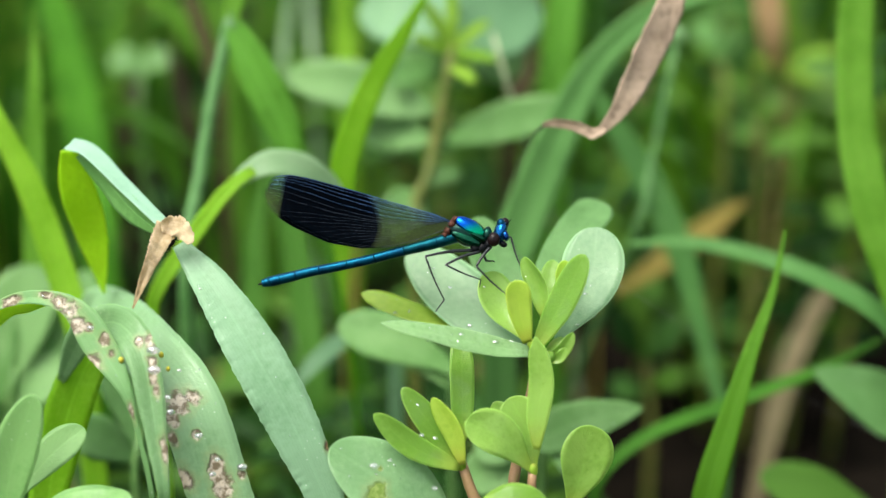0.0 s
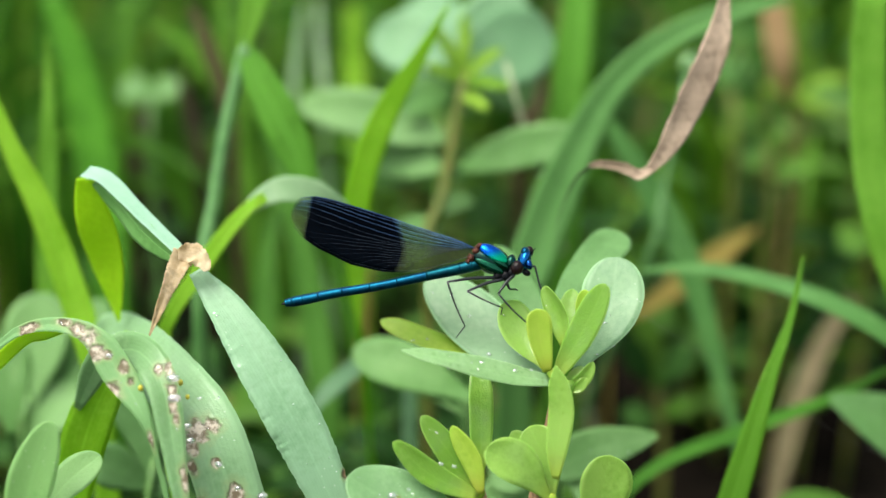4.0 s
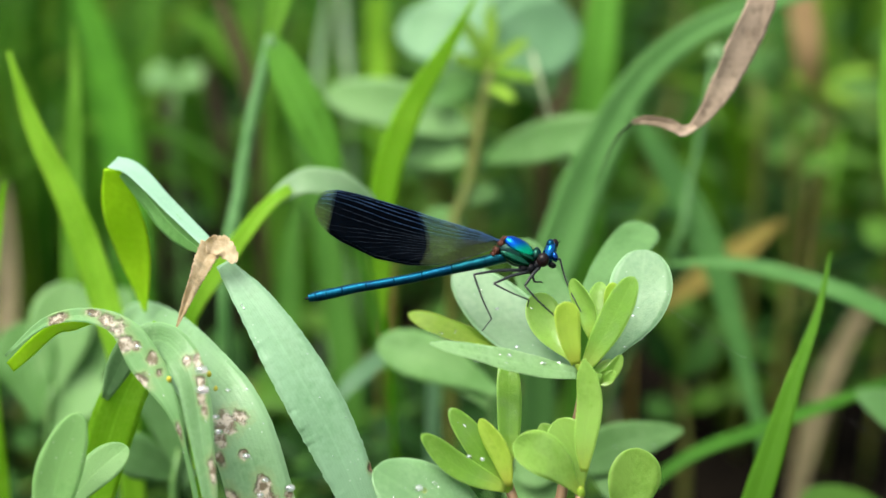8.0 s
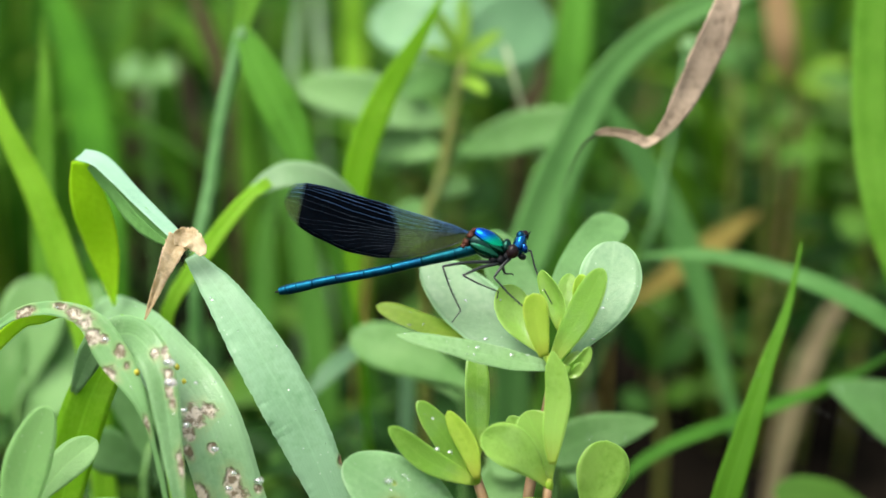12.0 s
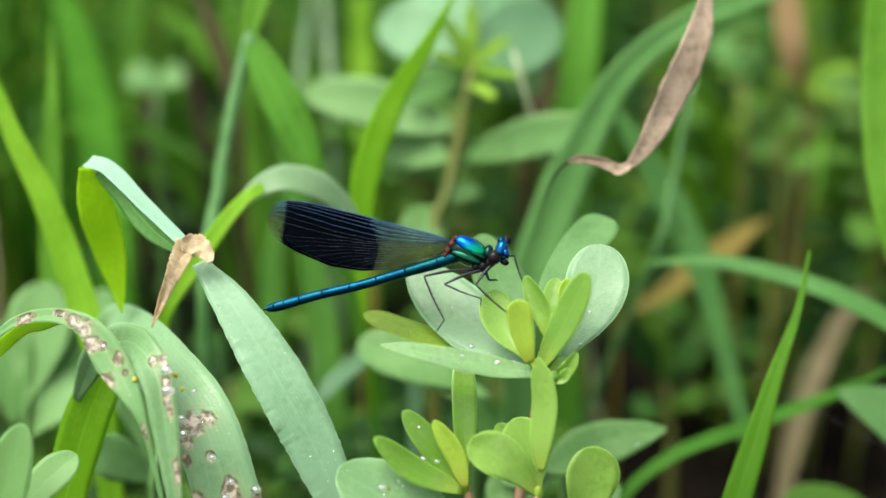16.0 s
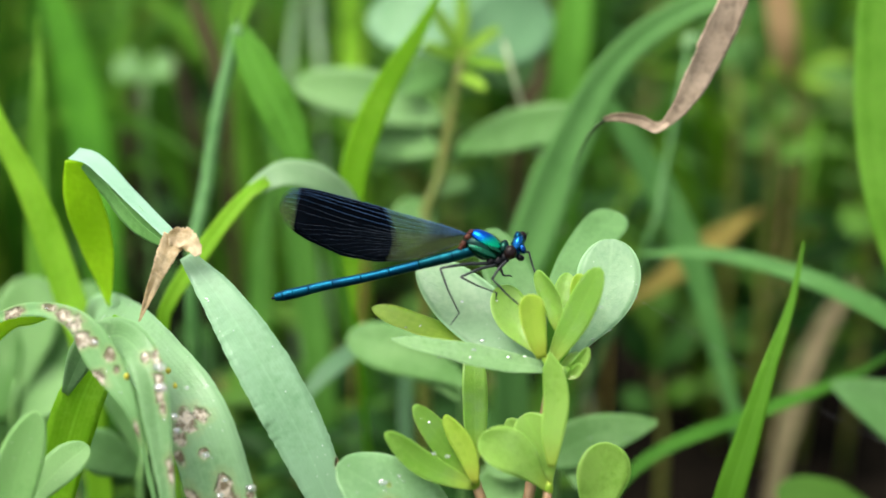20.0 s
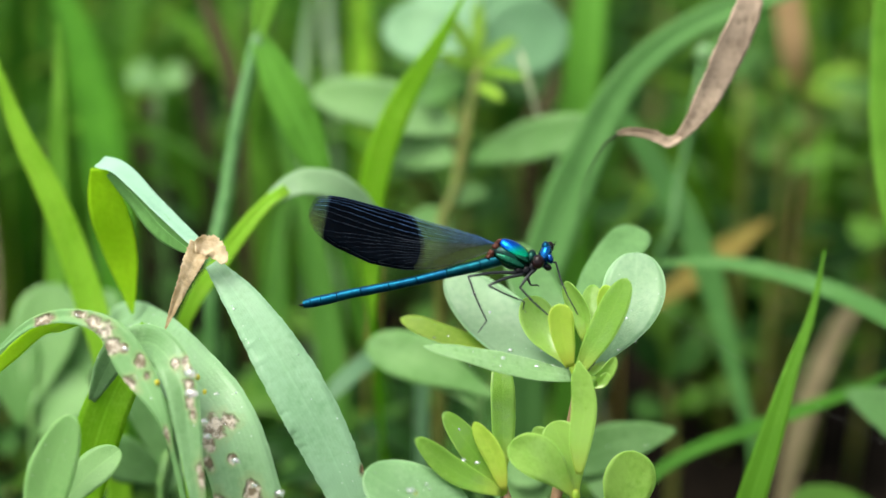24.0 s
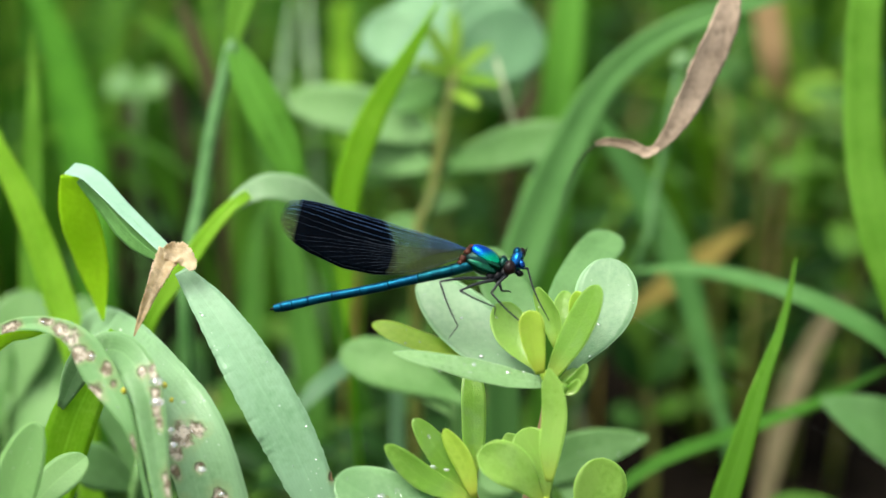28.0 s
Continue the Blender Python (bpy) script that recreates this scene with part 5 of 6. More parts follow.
def wing_shapes():
    nl, nc = 44, 14
    top, low, uv = [], [], []
    for i in range(nl + 1):
        s = 1 - (1 - i / nl) ** 1.35
        for j in range(nc + 1):
            p = wing_place(s, j / nc)
            top.append(p + v3((0, 0.0025, 0)))
            low.append(p - v3((0, 0.0025, 0)))
            uv.append((j / nc, s))
    n, k = len(top), nc + 1
    faces = []
    for i in range(nl):
        for j in range(nc):
            a = i * k + j
            faces += [(a, a + k, a + k + 1, a + 1), (n + a, n + a + 1, n + a + k + 1, n + a + k)]
        a, b = i * k, i * k + nc
        faces += [(a, n + a, n + a + k, a + k), (b, b + k, n + b + k, n + b)]
    membrane = (np.array(top + low), faces, uv + uv)
    lines = []
    rays = [(1.0, 0.0, 1.0, 0.97, 0.013, 1.0), (0.93, 0.0, 0.965, 0.96, 0.009, 1.0), (0.84, 0.0, 0.91, 0.97, 0.011, 1.0), (0.74, 0.04, 0.86, 0.97, 0.009, 1.0), (0.66, 0.06, 0.74, 0.975, 0.008, 1.3),
            (0.6, 0.06, 0.6, 0.98, 0.007, 1.0), (0.55, 0.08, 0.4, 0.98, 0.007, 3.0), (0.0, 0.02, 0.0, 0.97, 0.006, 1.0)]
    for k in range(9):  # veins that run along the wing and bend down to its hind edge
        rays.append((0.52 - 0.05 * k, 0.1 + 0.03 * k, 0.0, 0.96 - 0.062 * k, 0.006 if k % 2 == 0 else 0.0045, 3.6))
    for f0, s0, f1, s1, r, bow in rays:
        pts = []
        for q in np.linspace(0, 1, 20):
            s = s0 + (s1 - s0) * q
            pts.append(wing_place(s, f0 + (f1 - f0) * q ** bow) + v3((0, -0.006, 0)))
        lines.append(tube(pts, [r * 0.36, r * 0.13], 5, 28))
    return membrane, lines


def damselfly():
    g = thing("damselfly", (0.51, 25.4, 15.05), "metallic blue damselfly with dark banded wings perched on a leaf", "damselfly", turn=(-20, 0, 0))
    g["base_cm"] = [0, 0, 0]
    part("thorax", loft([(-42, -2), (-32, 4), (-10, 5), (10, -2), (24, -8), (33, -6)], [5, 17, 24, 25, 19, 7], [5, 15, 19, 19, 15, 6]), GREEN_DARK, g, "dark metallic thorax")
    for side in (-1, 1):
        part("shoulder_plate", ball(here(1, 13, side * 0.105), (0.31, 0.1, 0.15), (side * 26, 31, 0), 24, 14), SHOULDER, g, "shining blue and green shoulder plate")
        part("side_plate", ball(here(8, 0, side * 0.15), (0.25, 0.055, 0.06), (side * 8, 28, 0), 20, 12), GREEN, g, "shining green side plate")
        part("side_plate", ball(here(-6, -8, side * 0.15), (0.3, 0.06, 0.09), (side * -5, 24, 0), 20, 12), GREEN, g, "dark green side plate")
    for u, v, r, s in ((-30, 18, 0.09, 1), (-24, 25, 0.08, 2), (-38, 6, 0.09, 3), (-30, 9, 0.07, 4), (-43, -2, 0.07, 5)):
        part("wing_hinge", ball(here(u, v, 0.02), (r, 0.17, r * 0.95), (0, 20, 0), 14, 9, 0.2, s), RUST, g, "rust brown wing hinge")
    for u, v, y in ((10, -24, -0.09), (22, -24, -0.09), (34, -17, -0.08), (10, -24, 0.09), (22, -24, 0.09), (34, -17, 0.08)):
        part("hip", ball(here(u, v, y), (0.09, 0.07, 0.1), (0, 25, 0), 12, 8, 0.05, int(u)), BLACK, g)
    part("prothorax", ball(here(31, -1), (0.1, 0.14, 0.16), (0, 10, 0), 16, 10, 0.05), GREEN_DARK, g)
    part("neck", tube([here(26, -4), here(44, -2)], [0.06, 0.06], 8, 4), BLACK, g)
    # head, set across the neck
    h = part("head", ball(here(55, 4), (0.125, 0.2, 0.235), (0, 14, 0), 20, 12), COBALT, g, "shining blue head")
    part("eye", ball(here(43, -9, -0.14), (0.12, 0.11, 0.135), (0, 12, 0), 16, 12), EYE_BROWN, h, "dark brown bulging eye", origin=(0, 0, 0))
    part("eye", ball(here(63, 20, 0.12), (0.085, 0.1, 0.11), (0, 12, 0), 16, 12), EYE_BROWN, h, "dark brown bulging eye", origin=(0, 0, 0))
    part("jaw", ball(here(60, -17, -0.02), (0.08, 0.1, 0.06), (0, 20, 0), 12, 8, 0.08, 2), BLACK, h, origin=(0, 0, 0))
    part("brow", ball(here(56, 19, -0.06), (0.08, 0.1, 0.1), (0, 0, 0), 14, 8), BLUE, h, origin=(0, 0, 0))
    part("cheek", ball(here(64, -3, -0.12), (0.06, 0.07, 0.1), (0, -15, 0), 14, 8), COBALT, h, origin=(0, 0, 0))
    for y in (-0.06, 0.08):
        part("antenna", tube([here(66, 16, y), here(70, 22, y * 1.6), here(74, 27, y * 2.4)], [0.012, 0.004], 5, 6), BLACK, h, origin=(0, 0, 0))
    # ten rings of the abdomen
    spine = glide([here(-20, -3), here(-60, -15), here(-95, -24), here(-130, -33), here(-180, -46), here(-230, -57), here(-280, -67), here(-320, -77), here(-345, -83), here(-366, -88)], 101)
    cuts = (0, 5, 11, 28, 43, 57, 71, 83, 91, 96, 100)
    girth = np.interp(np.arange(101), [0, 8, 30, 60, 80, 90, 96, 100], [11.5, 11, 9, 8.4, 8.6, 9.4, 9.2, 7]) * 0.01053
    for i in range(10):
        a, b = cuts[i], cuts[i + 1]
        mid = (a + b) // 2
        first = max(a - 1, 0)  # each ring starts inside the one before it
        seg = part("abdomen_ring", tube(spine[first:b + 1], [girth[a] * 0.95, girth[a], girth[mid], girth[mid], girth[b], girth[b] * 1.012], 18, 16), TEAL if i in (0, 1, 2) else BLUE, g, "metallic blue ring of the abdomen")
        if i < 9:
            part("joint", tube([spine[b] - (spine[b] - spine[b - 1]) * 0.3, spine[b] + (spine[b] - spine[b - 1]) * 0.15], [girth[b] * 1.008, girth[b] * 1.0], 18, 2), TEAL_DEEP, seg, "dark joint", origin=(0, 0, 0))
    for y in (-0.03, 0.03):
        part("clasper", tube([spine[100] + v3((0.02, y, 0)), spine[100] + v3((-0.07, y * 1.5, -0.02))], [0.03, 0.012], 6, 4), BLACK, g)
    # four wings held over the back
    membrane, veins = wing_shapes()
    wing_mesh, vein_meshes = mesh_of("wing", membrane, WING), [mesh_of("vein", v, VEIN_BLUE if i < 5 else VEIN) for i, v in enumerate(veins)]
    for name, y, lean, splay in (("forewing", -0.1, 10.3, 1.4), ("hindwing", -0.05, 9.0, 0.7), ("hindwing", 0.05, 9.6, -0.7), ("forewing", 0.1, 10.8, -1.4)):
        w = new(name, wing_mesh)
        w.parent = g
        w.matrix_basis = pose(-33 * 0.0001053, y / 100, 17 * 0.0001053, 0, lean, splay)
        tagged(w, "folded wing with an ink blue band and a clear tip")
        for me in vein_meshes:
            new("vein", me).parent = w
    # legs: thigh, shin and foot
    for pts, ys in ((((8, -28), (-77, -39), (-44, -115), (-59, -136)), (-0.1, -0.38, -0.34, -0.3)), (((20, -30), (-42, -54), (20, -80), (18, -93)), (-0.1, -0.36, -0.26, -0.2)), (((38, -22), (12, -56), (65, -106), (70, -114)), (-0.1, -0.3, -0.25, -0.2)),
                    (((20, -26), (30, -46), (42, -46), (46, -49)), (0.08, 0.1, 0.15, 0.15)), (((34, -12), (75, -5), (96, -66), (114, -98)), (0.1, 0.2, 0.1, 0.1))):
        p = [here(u, v, y) for (u, v), y in zip(pts, ys)]
        leg = part("leg", tube([p[0], (p[0] + p[1]) / 2 + v3((0, 0, 0.03)), p[1]], [0.035, 0.03, 0.02], 8, 8), LEG, g, "thin black leg")
        part("shin", tube([p[1], (p[1] + p[2]) / 2 - v3((0.02, 0, 0.01)), p[2]], [0.02, 0.015, 0.012], 7, 8), LEG, leg, origin=(0, 0, 0))
        part("foot", tube([p[2], p[3]], [0.013, 0.008], 6, 4), LEG, leg, origin=(0, 0, 0))
        spines = []
        for k in range(1, 8):
            for side in (-1, 1):
                c = p[1] + (p[2] - p[1]) * k / 8
                spines.append(tube([c, c + v3((side * 0.045, 0.02 * side, -0.03))], [0.004, 0.0015], 4, 2))
        part("bristles", join(spines), LEG, leg, origin=(0, 0, 0))
    return g


DAMSELFLY = damselfly()

silk = new("spider_thread", mesh_of("spider_thread", tube([(3.48, 26.96, 13.48), (6.41, 27.31, 11.47), (10.2, 28.5, 8.87)], [0.001, 0.001], 5, 16), SILK))
tagged(silk, "fine pale spider thread strung between plants", "spider thread")


# ---- swaying in the breeze ----
def sway(rows):
    return [(t, pose(x / 100, y / 100, z / 100, rx, ry, rz)) for t, x, y, z, rx, ry, rz in rows]


def motions():
    walk(DAMSELFLY, sway([(0, 0.52, 25.40, 15.05, -20.7, 0.2, 0.2), (0.5, 0.53, 25.42, 15.06, -19.5, -0.5, -3.8), (1, 0.54, 25.40, 15.07, -20.6, -0.1, -3.0), (1.5, 0.56, 25.38, 15.09, -20.3, 1.0, 1.2), (2, 0.54, 25.29, 15.09, -21.0, 2.0, 3.9), (2.5, 0.57, 25.38, 15.08, -20.4, 1.3, -0.4), (3, 0.63, 25.40, 15.05, -21.4, 1.1, -2.8), (3.5, 0.64, 25.40, 15.03, -21.0, 1.0, -4.4), (5.5, 0.59, 25.35, 15.07, -20.5, 2.1, 1.5), (6, 0.57, 25.37, 15.08, -23.0, 0.9, -1.0), (6.5, 0.63, 25.36, 15.07, -20.6, 2.0, -0.1), (7, 0.62, 25.41, 15.05, -22.5, 0.2, -4.6), (7.5, 0.49, 25.40, 15.06, -20.2, 0.5, 0.3), (8, 0.59, 25.37, 15.08, -23.1, 1.2, -0.7), (8.5, 0.60, 25.38, 15.06, -20.3, 1.1, -1.4), (9, 0.64, 25.38, 15.05, -23.3, 1.4, -2.8), (9.5, 0.58, 25.41, 15.05, -19.9, 0.7, -1.6), (10, 0.65, 25.37, 15.08, -22.8, 0.7, -2.6), (10.5, 0.64, 25.39, 15.04, -20.4, 1.5, 0), (11, 0.62, 25.41, 15.05, -22.8, 0.3, -4.7), (11.5, 0.61, 25.39, 15.05, -20.2, 0.5, -1.7), (12, 0.59, 25.38, 15.06, -23.6, 0.2, -3.0), (12.5, 0.51, 25.38, 15.05, -20.4, 0.6, -0.7), (14.5, 0.55, 25.40, 15.02, -20.0, 0, 0), (15, 0.66, 25.45, 14.97, -23.6, -0.9, -7.0), (15.5, 0.54, 25.40, 15.01, -20.0, 0, 0), (16, 0.11, 25.43, 15.03, -22.7, -4.3, -6.7), (16.5, 0.58, 25.44, 14.96, -20.5, -6.2, -14.5), (17, 0.36, 25.43, 14.98, -18.1, -6.7, -15.3), (17.5, 0.72, 25.46, 15.03, -18.7, -1.6, -6.9), (18, 0.52, 25.45, 15.00, -21.7, -1.2, -5.2), (18.5, 0.64, 25.44, 15.02, -19.6, 1.0, -1.0), (19, 0.63, 25.43, 15.00, -26.4, 0.6, -1.5), (19.5, 0.64, 25.43, 15.01, -19.5, 2.3, 2.2), (20, 0.57, 25.44, 15.00, -25.8, -0.8, -2.6), (20.5, 0.68, 25.41, 15.02, -18.8, 3.0, 3.4), (21, 0.56, 25.34, 15.02, -32.7, 0.2, -0.2), (21.5, 0.55, 25.43, 14.97, -28.3, -0.7, -2.4), (23.5, 0.59, 25.40, 15.02, -26.7, 0.3, -0.9), (24, 0.63, 25.42, 14.99, -27.6, -0.4, -2.8), (24.5, 0.66, 25.42, 14.99, -27.9, 0.4, -2.1), (25, 0.55, 25.41, 15.00, -27.9, -0.8, -2.1), (25.5, 0.54, 25.42, 14.99, -28.2, -0.9, -2.2), (26, 0.64, 25.35, 15.03, -29.1, -0.2, -1.5), (26.5, 0.46, 25.37, 15.01, -30.0, -0.4, -0.8), (27, 0.65, 25.39, 15.02, -28.9, 0.2, -1.3), (27.5, 0.63, 25.42, 15.03, -27.6, 0.2, -1.8), (28, 0.68, 25.40, 15.02, -28.1, 0.2, -2.4)]))
    walk(HERB, sway([(0, 1.30, 23.71, 0.01, 0.1, 0.1, 0.1), (0.5, 1.12, 23.72, 0.04, 0.5, 0.7, 0), (1, 1.20, 23.72, 0.04, 0.4, 0.5, 0.1), (1.5, 1.24, 23.71, 0.05, 0.4, 0.4, 0.1), (2, 1.25, 23.71, 0.05, 0.7, 0.3, 0), (2.5, 1.19, 23.71, 0.07, 0.7, 0.6, 0.1), (3, 1.18, 23.71, 0.02, 0.5, 0.8, 0), (3.5, 1.15, 23.71, -0.04, 0, 0.9, 0.1), (5.5, 1.23, 23.71, -0.01, 0.2, 0.5, 0), (6, 1.30, 23.71, 0.02, 0.2, 0.2, 0.1), (6.5, 1.25, 23.71, 0.00, 0.2, 0.6, 0), (7, 1.10, 23.71, 0.01, 0.3, 1.2, 0.1), (7.5, 1.25, 23.71, 0.04, 0.5, 0, 0), (8, 1.31, 23.71, -0.02, -0.3, 0.3, 0), (8.5, 1.19, 23.71, -0.04, -0.1, 0.8, 0), (9, 1.20, 23.71, -0.03, -0.1, 0.8, 0), (9.5, 1.22, 23.71, -0.03, -0.1, 0.5, 0.1), (10, 1.22, 23.71, -0.03, -0.3, 0.9, 0.1), (10.5, 1.19, 23.71, -0.04, -0.1, 0.9, 0.1), (11, 1.18, 23.71, 0.01, 0.3, 0.8, 0), (11.5, 1.20, 23.72, -0.02, 0.1, 0.7, 0), (12, 1.18, 23.71, -0.02, -0.1, 0.7, 0.1), (12.5, 1.22, 23.71, 0.01, 0.3, 0.3, 0.1), (14.5, 1.19, 23.72, 0.03, 1.1, 0.2, -0.3), (15, 1.11, 23.72, -0.06, 0.2, 1.0, -0.3), (15.5, 1.07, 23.72, 0.02, 1.1, 0.7, -0.3), (16, 1.13, 23.72, 0.04, 0.5, -0.9, -0.3), (16.5, 1.20, 23.72, -0.16, -1.5, 0.6, -0.2), (17, 0.99, 23.72, -0.10, -0.9, 0.6, -0.2), (17.5, 1.14, 23.72, -0.12, -1.4, 1.2, -0.2), (18, 1.25, 23.72, 0.04, 1.0, 0, -0.3), (18.5, 1.36, 23.72, 0.01, 0.4, -0.1, -0.3), (19, 1.35, 23.72, 0.02, 0.6, -0.2, -0.3), (19.5, 1.35, 23.72, -0.01, 0.5, -0.1, -0.3), (20, 1.39, 23.72, -0.00, 0.3, -0.4, -0.3), (20.5, 1.38, 23.72, -0.03, 0.1, -0.1, -0.3), (21, 1.51, 23.72, -0.02, 0.1, -0.9, -0.3), (21.5, 1.46, 23.72, -0.03, 0.3, -0.8, -0.3), (23.5, 1.40, 23.72, -0.07, -0.5, -0.2, -0.1), (24, 1.37, 23.72, -0.13, -0.9, 0.1, -0.1), (24.5, 1.32, 23.72, -0.10, -0.5, 0.4, 0), (25, 1.33, 23.72, -0.11, -0.8, 0, 0), (25.5, 1.37, 23.72, -0.11, -0.9, -0.2, 0), (26, 1.40, 23.72, -0.11, -0.9, 0.1, -0.1), (26.5, 1.31, 23.72, -0.05, -0.2, -0.3, -0.1), (27, 1.38, 23.72, -0.05, 0, 0, 0), (27.5, 1.40, 23.72, -0.01, 0.2, -0.2, -0.1), (28, 1.35, 23.72, -0.08, -0.4, 0.3, -0.1)]))
    walk(STAINED, sway([(0, -4.76, 23.70, 0.02, 0.3, 0.1, -0.1), (0.5, -4.77, 23.70, 0.07, 0.8, 0.4, -0.2), (1, -4.72, 23.70, 0.06, 0.5, 0.2, 0.3), (1.5, -4.72, 23.70, 0.06, 0.7, 0.1, 0.3), (2, -4.75, 23.70, 0.03, 0.4, 0.2, -0.1), (2.5, -4.74, 23.70, 0.09, 1.0, 0.3, 0.1), (3, -4.71, 23.70, 0.04, 0.6, 0.2, 0.3), (3.5, -4.73, 23.70, 0.07, 0.9, 0.3, 0.2), (5.5, -4.73, 23.70, 0.05, 0.6, 0.2, 0.2), (6, -4.74, 23.70, 0.09, 1.0, 0.4, 0.1), (6.5, -4.72, 23.70, 0.06, 0.7, 0.3, 0.3), (7, -4.74, 23.70, 0.09, 1.0, 0.5, 0.1), (7.5, -4.78, 23.70, 0.07, 1.0, 0.1, -0.3), (8, -4.71, 23.70, 0.08, 0.8, 0.3, 0.3), (8.5, -4.74, 23.70, 0.06, 0.7, 0.4, 0), (9, -4.73, 23.70, 0.05, 0.4, 0.3, 0.2), (9.5, -4.75, 23.70, 0.08, 0.8, 0.5, 0), (10, -4.73, 23.70, 0.05, 0.4, 0.3, 0.1), (10.5, -4.73, 23.70, 0.08, 0.8, 0.4, 0.2), (11, -4.76, 23.70, 0.04, 0.4, 0.4, -0.2), (11.5, -4.73, 23.70, 0.07, 0.8, 0.3, 0.2), (12, -4.72, 23.70, 0.06, 0.6, 0.3, 0.2), (12.5, -4.72, 23.70, 0.12, 1.3, 0.3, 0.3), (14.5, -4.81, 23.69, 0.05, 0.6, 0.3, -0.6), (15, -4.82, 23.69, 0.11, 1.1, 0.7, -0.7), (15.5, -4.82, 23.69, 0.14, 1.6, 1.2, -0.7), (16, -4.86, 23.69, 0.02, 0.3, 0.1, -1.1), (16.5, -4.72, 23.70, 0.16, 1.8, 0.6, 0.3), (17, -4.85, 23.69, 0.14, 1.5, 0, -1.0), (17.5, -4.77, 23.70, 0.10, 1.0, 0.5, -0.2), (18, -4.83, 23.69, 0.11, 1.5, 0.7, -0.8), (18.5, -4.82, 23.69, 0.11, 1.6, 0.7, -0.7), (19, -4.81, 23.69, 0.11, 1.3, 0.7, -0.6), (19.5, -4.82, 23.69, 0.10, 1.3, 0.7, -0.7), (20, -4.82, 23.69, 0.11, 1.5, 0.6, -0.7), (20.5, -4.81, 23.69, 0.10, 1.3, 0.7, -0.6), (21, -4.85, 23.69, 0.09, 1.2, 0.7, -1.0), (21.5, -4.80, 23.69, 0.13, 1.9, 0.7, -0.6), (23.5, -4.77, 23.69, 0.14, 1.8, 0.5, -0.3), (24, -4.79, 23.70, 0.09, 1.2, 0.6, -0.4), (24.5, -4.80, 23.69, 0.12, 1.7, 0.8, -0.5), (25, -4.81, 23.69, 0.11, 1.3, 0.6, -0.6), (25.5, -4.81, 23.69, 0.10, 1.3, 0.6, -0.6), (26, -4.84, 23.69, 0.10, 1.4, 0.8, -0.9), (26.5, -4.83, 23.69, 0.11, 1.4, 0.3, -0.7), (27, -4.80, 23.69, 0.12, 1.7, 0.7, -0.5), (27.5, -4.80, 23.69, 0.12, 1.6, 0.7, -0.5), (28, -4.80, 23.69, 0.12, 1.7, 0.7, -0.6)]))
